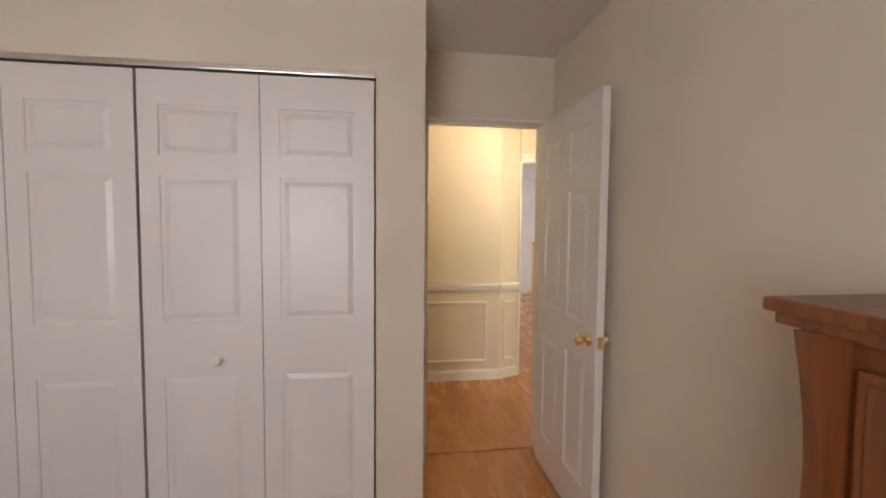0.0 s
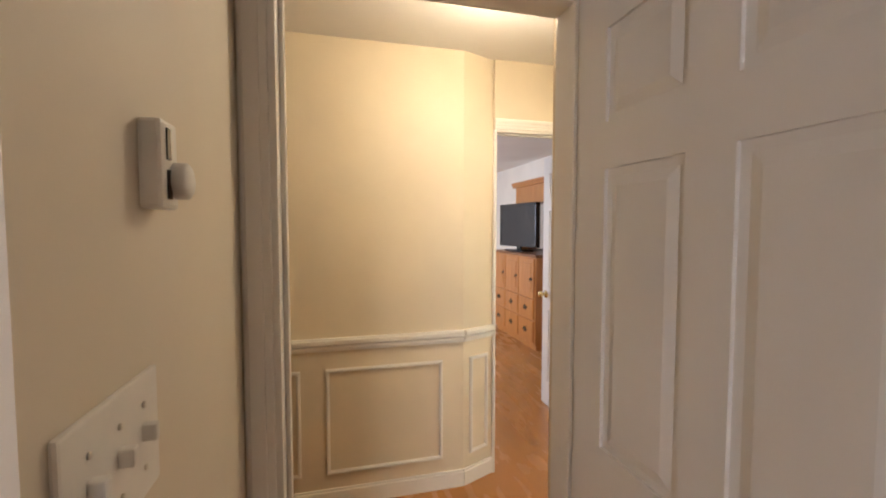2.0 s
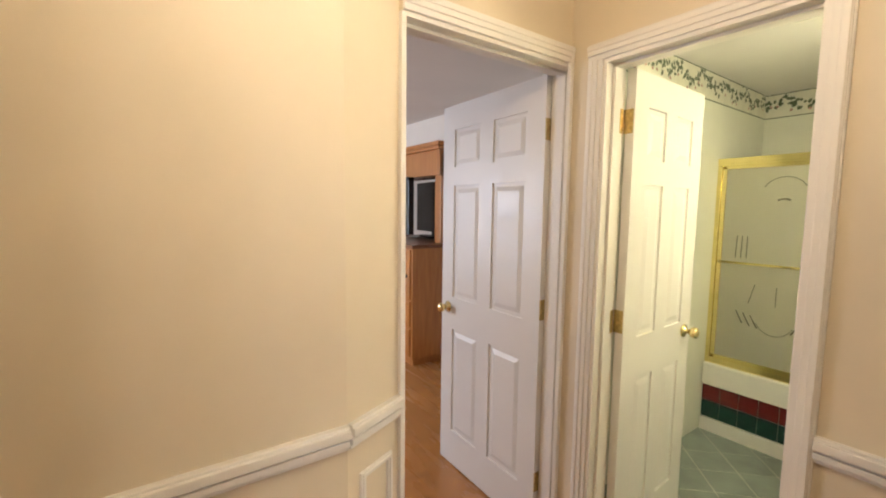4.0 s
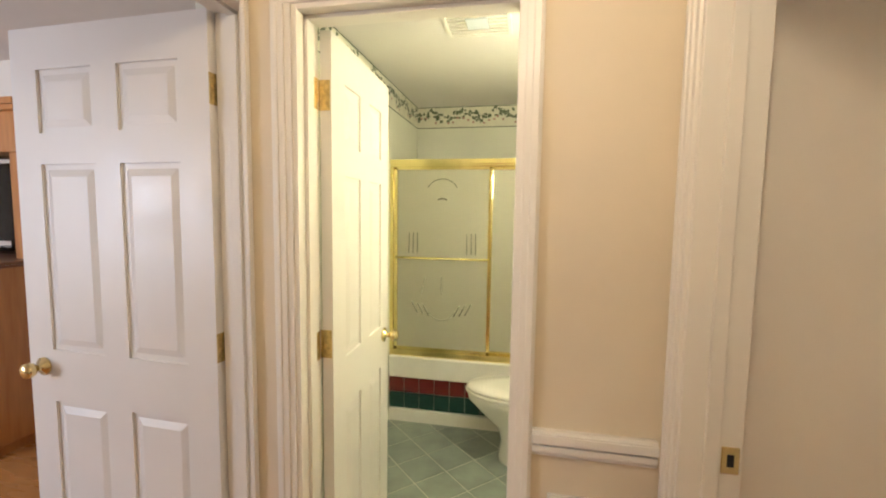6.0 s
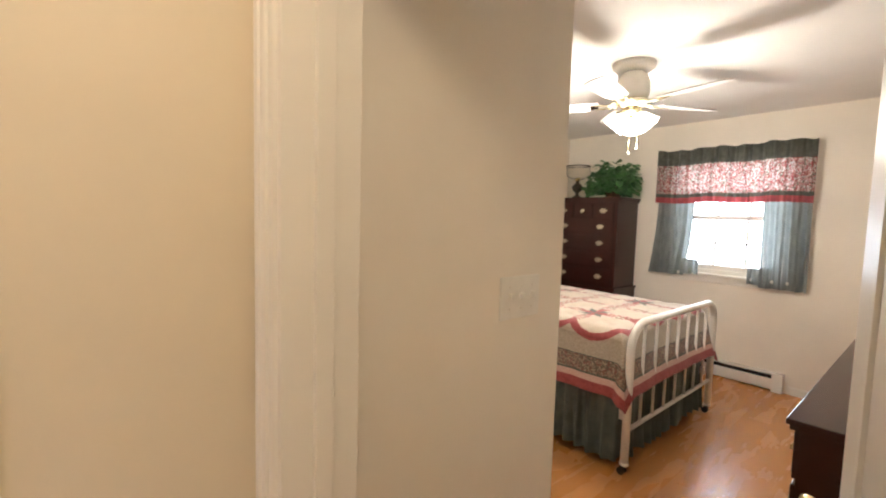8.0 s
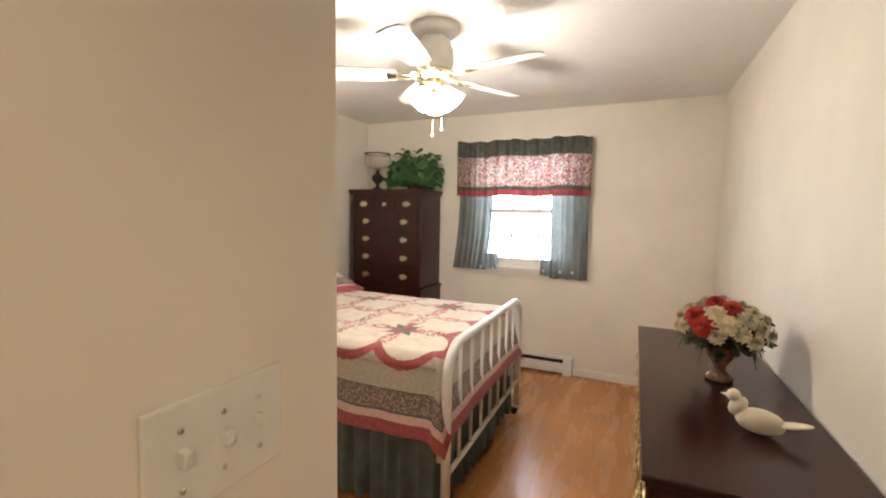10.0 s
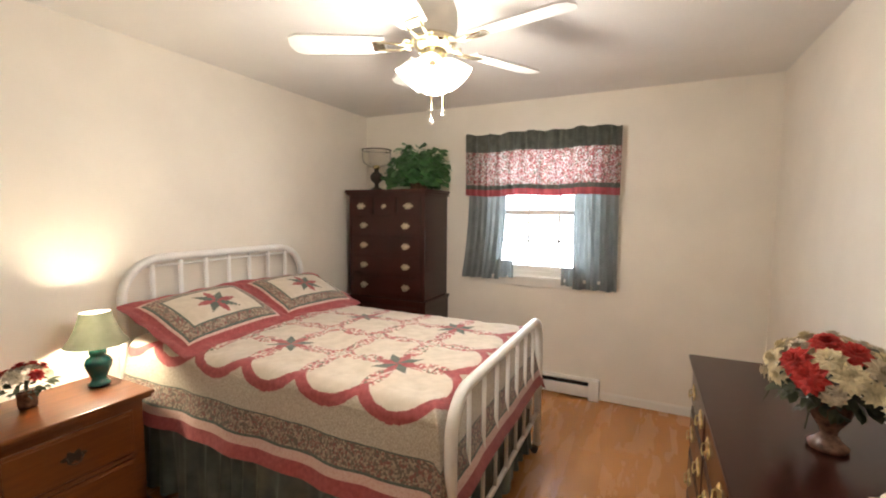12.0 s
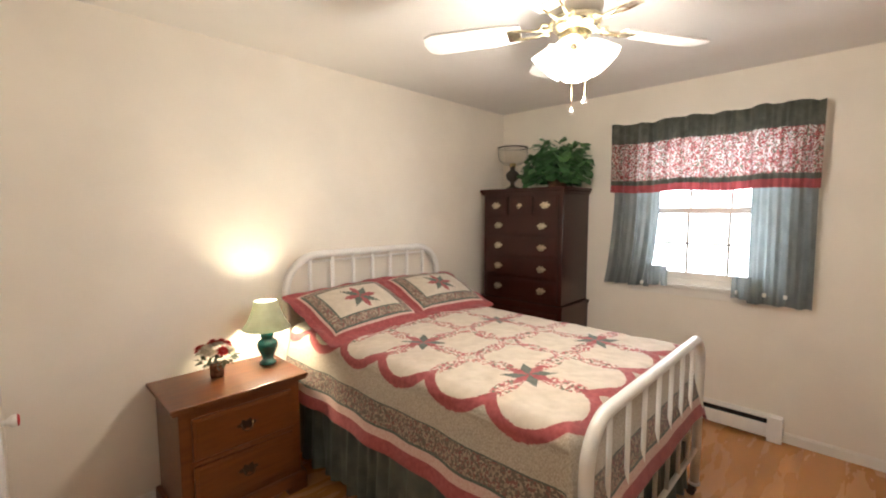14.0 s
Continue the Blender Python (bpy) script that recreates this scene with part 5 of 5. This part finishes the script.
part("bowl", loft([oval(0.20, 0.22, 0.115, 0.0), oval(0.20, 0.22, 0.11, 0.03), oval(0.185, 0.2, 0.10, 0.12), oval(0.21, 0.2, 0.11, 0.2), oval(0.31, 0.2, 0.15, 0.28), oval(0.385, 0.2, 0.178, 0.35), oval(0.395, 0.2, 0.182, 0.385)]), PORCELAIN, wc)
part("seat", loft([oval(0.40, 0.2, 0.186, 0.388), oval(0.405, 0.2, 0.19, 0.395), oval(0.405, 0.2, 0.19, 0.405), oval(0.40, 0.2, 0.185, 0.408)]), PORCELAIN, wc)
part("lid", loft([oval(0.395, 0.2, 0.184, 0.411), oval(0.40, 0.2, 0.188, 0.42), oval(0.385, 0.2, 0.175, 0.432), oval(0.25, 0.15, 0.10, 0.437)]), PORCELAIN, wc)
part("tank", boxed(0.12, 0.30, -0.23, 0.23, 0.39, 0.74, bevel=0.02), PORCELAIN, wc)
part("tank_lid", boxed(0.11, 0.305, -0.24, 0.24, 0.742, 0.775, bevel=0.012), PORCELAIN, wc)

vent = thing("exhaust_fan", pose(-0.60, 0.88, 2.34), "white ceiling exhaust fan with a lens in the bathroom", "exhaust fan")
part("grille", merge(*[boxed(-0.14, 0.14, -0.12 + k * 0.034, -0.105 + k * 0.034, -0.018, -0.001, bevel=0.003) for k in range(8)], boxed(-0.15, 0.15, -0.135, -0.12, -0.02, 0), boxed(-0.15, 0.15, 0.135, 0.15, -0.02, 0), boxed(-0.15, -0.135, -0.135, 0.15, -0.02, 0), boxed(0.135, 0.15, -0.135, 0.15, -0.02, 0)), PLASTIC, vent)
part("lens", boxed(-0.05, 0.05, -0.05, 0.06, -0.024, -0.017, bevel=0.004), plain("milky_lens", (0.6, 0.66, 0.7), 0.2), vent, "milky plastic lens")
# unseen fixture, added to go with the assumed bathroom lamp
vb = thing("assumed_vanity_light", pose(0.019, 0.75, 1.74, 0, 0, 0), "assumed light bar, out of view, added to light the bathroom", "vanity light")
part("bar", boxed(-0.03, 0, -0.3, 0.3, -0.05, 0.05, bevel=0.008), GOLD, vb)
for k in range(4):
    bb = part("globe", lathe([(0.015, -0.03), (0.04, -0.02), (0.05, 0.01), (0.04, 0.04), (0.01, 0.055)], 18), glow("lit_globe", (1, 0.93, 0.75), 5), vb, "", pose(-0.075, -0.22 + 0.147 * k, 0))
    bb.visible_shadow = False


def border(name, m, length, seed):
    """A paper border with an ivy garland, leaves laid on it; faces -y."""
    r = random.Random(seed)
    t = thing(name, m, "ivory wallpaper border with a green leaf garland", "wallpaper border", "wallpaper borders", "structure")
    part("paper", boxed(0, length, -0.002, 0, -0.17, 0), BORDER_PAPER, t)
    for z in (-0.172, -0.006):
        part("edge_line", boxed(0, length, -0.003, -0.001, z, z + 0.006), LEAF_PRINT, t)
    lv, be = bmesh.new(), bmesh.new()
    x = 0.0
    while x < length - 0.02:
        zc = -0.07 + 0.022 * math.sin(x * 21)
        for _ in range(5):
            leaf_mesh(lv, Matrix.Translation((x + r.uniform(0, 0.05), -0.0035, zc + r.uniform(-0.03, 0.03))) @ Matrix.Rotation(radians(90), 4, "X") @ Matrix.Rotation(r.uniform(0, 6.28), 4, "Z"), r.uniform(0.02, 0.042), 0.02, 0.0)
        if r.random() < 0.5:
            leaf_mesh(be, Matrix.Translation((x, -0.004, zc - 0.045)) @ Matrix.Rotation(radians(90), 4, "X") @ Matrix.Rotation(r.uniform(0, 6.28), 4, "Z"), 0.022, 0.018, 0.0)
        x += 0.042
    part("leaves", lv, LEAF_PRINT, t, "printed green leaves")
    part("berries", be, BERRY_PRINT, t, "printed pink berries")


border("wallpaper_border_back", pose(-1.28, 2.419, 2.338), 1.30, 1)
border("wallpaper_border_left", pose(-1.279, 0.12, 2.338, 0, 0, 90), 2.30, 2)

# ---- far bedroom ----
md = thing("dresser", pose(-3.98, 0.90, 0), "honey pine dresser with a tall hutch mirror", "dresser")
part("top", slab_top(-0.66, 0.66, -0.275, 0.28, 1.15, 0.035, 0.02), wood("dark_pine_top", (0.16, 0.06, 0.02), (0.25, 0.10, 0.035), 0.3), md, "darker polished top")
part("carcass", boxed(-0.66, 0.66, -0.275, 0.28, 0.07, 1.115, bevel=0.005), LIGHTPINE, md)
part("plinth", boxed(-0.62, 0.62, -0.24, 0.27, 0.0, 0.075), LIGHTPINE, md)
for k in range(3):
    x0 = -0.63 + k * 0.425
    for z0, z1 in ((0.10, 0.36), (0.38, 0.62)):
        drawer(md, x0, x0 + 0.41, z0, z1, -0.275, LIGHTPINE, (0.5,), DARKIRON, 0.1)
    dd = part("cabinet_door", merge(boxed(x0, x0 + 0.41, -0.29, -0.272, 0.64, 1.10, bevel=0.004), boxed(x0 + 0.06, x0 + 0.35, -0.296, -0.288, 0.70, 1.04, bevel=0.006)), LIGHTPINE, md)
    bail_pull(dd, x0 + 0.36, -0.296, 0.86, 0.06, DARKIRON)
part("hutch_post", boxed(0.52, 0.62, 0.06, 0.27, 1.15, 2.02, bevel=0.005), LIGHTPINE, md)
part("hutch_post", boxed(-0.62, -0.52, 0.06, 0.27, 1.15, 2.02, bevel=0.005), LIGHTPINE, md)
part("hutch_header", boxed(-0.62, 0.62, 0.04, 0.27, 1.80, 2.04, bevel=0.005), LIGHTPINE, md)
part("hutch_crown", slab_top(-0.64, 0.64, 0.02, 0.28, 2.11, 0.07, 0.03), LIGHTPINE, md)
part("mirror", boxed(-0.52, 0.52, 0.20, 0.215, 1.16, 1.80), plain("mirror_glass", (0.55, 0.55, 0.55), 0.02, 1.0, 0.01), md, "dark reflecting mirror")
tv = thing("television", pose(-4.13, 0.78, 1.152, 0, 0, 8), "black flat-screen television on the pine dresser", "television")
part("screen", boxed(-0.40, 0.40, -0.038, -0.030, 0.10, 0.60), SCREEN, tv, "glossy black screen")
part("bezel", merge(boxed(-0.44, -0.40, -0.042, 0.03, 0.06, 0.64, bevel=0.006), boxed(0.40, 0.44, -0.042, 0.03, 0.06, 0.64, bevel=0.006), boxed(-0.44, 0.44, -0.042, 0.03, 0.60, 0.64, bevel=0.006), boxed(-0.44, 0.44, -0.042, 0.03, 0.06, 0.10, bevel=0.006), boxed(-0.40, 0.40, -0.030, 0.03, 0.10, 0.60)), BLACK, tv)
part("stand", merge(boxed(-0.2, 0.2, -0.10, 0.10, 0, 0.02, bevel=0.006), boxed(-0.04, 0.04, -0.01, 0.02, 0.015, 0.08)), BLACK, tv)
window("window_3", -5.1, -3.7, 0.95, 2.05, -2.72, "white double-hung window", "y")

# ---- floor boards and tiles ----
BW, BL = 0.192, 1.30
plank = boxed(0.00002, BL - 0.00002, 0.00002, BW - 0.00002, -0.012, 0.0)
plank_me = bpy.data.meshes.new("floor_plank")
plank.to_mesh(plank_me)
plank.free()
plank_me.materials.append(FLOORWOOD)
fr = random.Random(11)


def boards(x0, x1, y0, y1, seed):
    n = int(math.ceil((y1 - y0) / BW))
    for j in range(n):
        x = x0 - fr.uniform(0, 0.9)
        while x < x1:
            ob = new("plank", plank_me)
            ob.parent = floor
            ob.matrix_basis = pose(x, y0 + j * BW, 0)
            x += BL


boards(-6.0, 4.45, -2.69, -0.03, 1)
boards(0.3, 4.45, -0.002, 2.3, 2)
boards(-5.9, -1.35, -0.002, 1.2, 4)

bath_floor = structure("floor_bath", boxed(-1.28, 0.02, 0.06, TY, -0.012, 0.004), GROUT, "grey-green diagonal tile floor with pale grout", "floor")
TS = 0.205
for i in range(-9, 10):
    for j in range(-9, 10):
        c = Matrix.Rotation(radians(45), 4, "Z") @ Vector((i * TS, j * TS, 0))
        c += Vector((-0.62, 0.88, 0))
        if not (-1.40 < c.x < 0.14 and -0.05 < c.y < TY + 0.12):
            continue
        bm = boxed(-TS / 2 + 0.004, TS / 2 - 0.004, -TS / 2 + 0.004, TS / 2 - 0.004, 0.0, 0.007, bevel=0.0015)
        bmesh.ops.transform(bm, matrix=Matrix.Translation(c) @ Matrix.Rotation(radians(45), 4, "Z"), verts=bm.verts)
        for co, no in (((-1.28, 0, 0), (-1, 0, 0)), ((0.02, 0, 0), (1, 0, 0)), ((0, 0.095, 0), (0, -1, 0)), ((0, TY - 0.01, 0), (0, 1, 0))):
            bmesh.ops.bisect_plane(bm, geom=bm.verts[:] + bm.edges[:] + bm.faces[:], plane_co=co, plane_no=no, clear_outer=True)
        if len(bm.faces) > 3:
            part("tile", bm, TILE, bath_floor)
        else:
            bm.free()
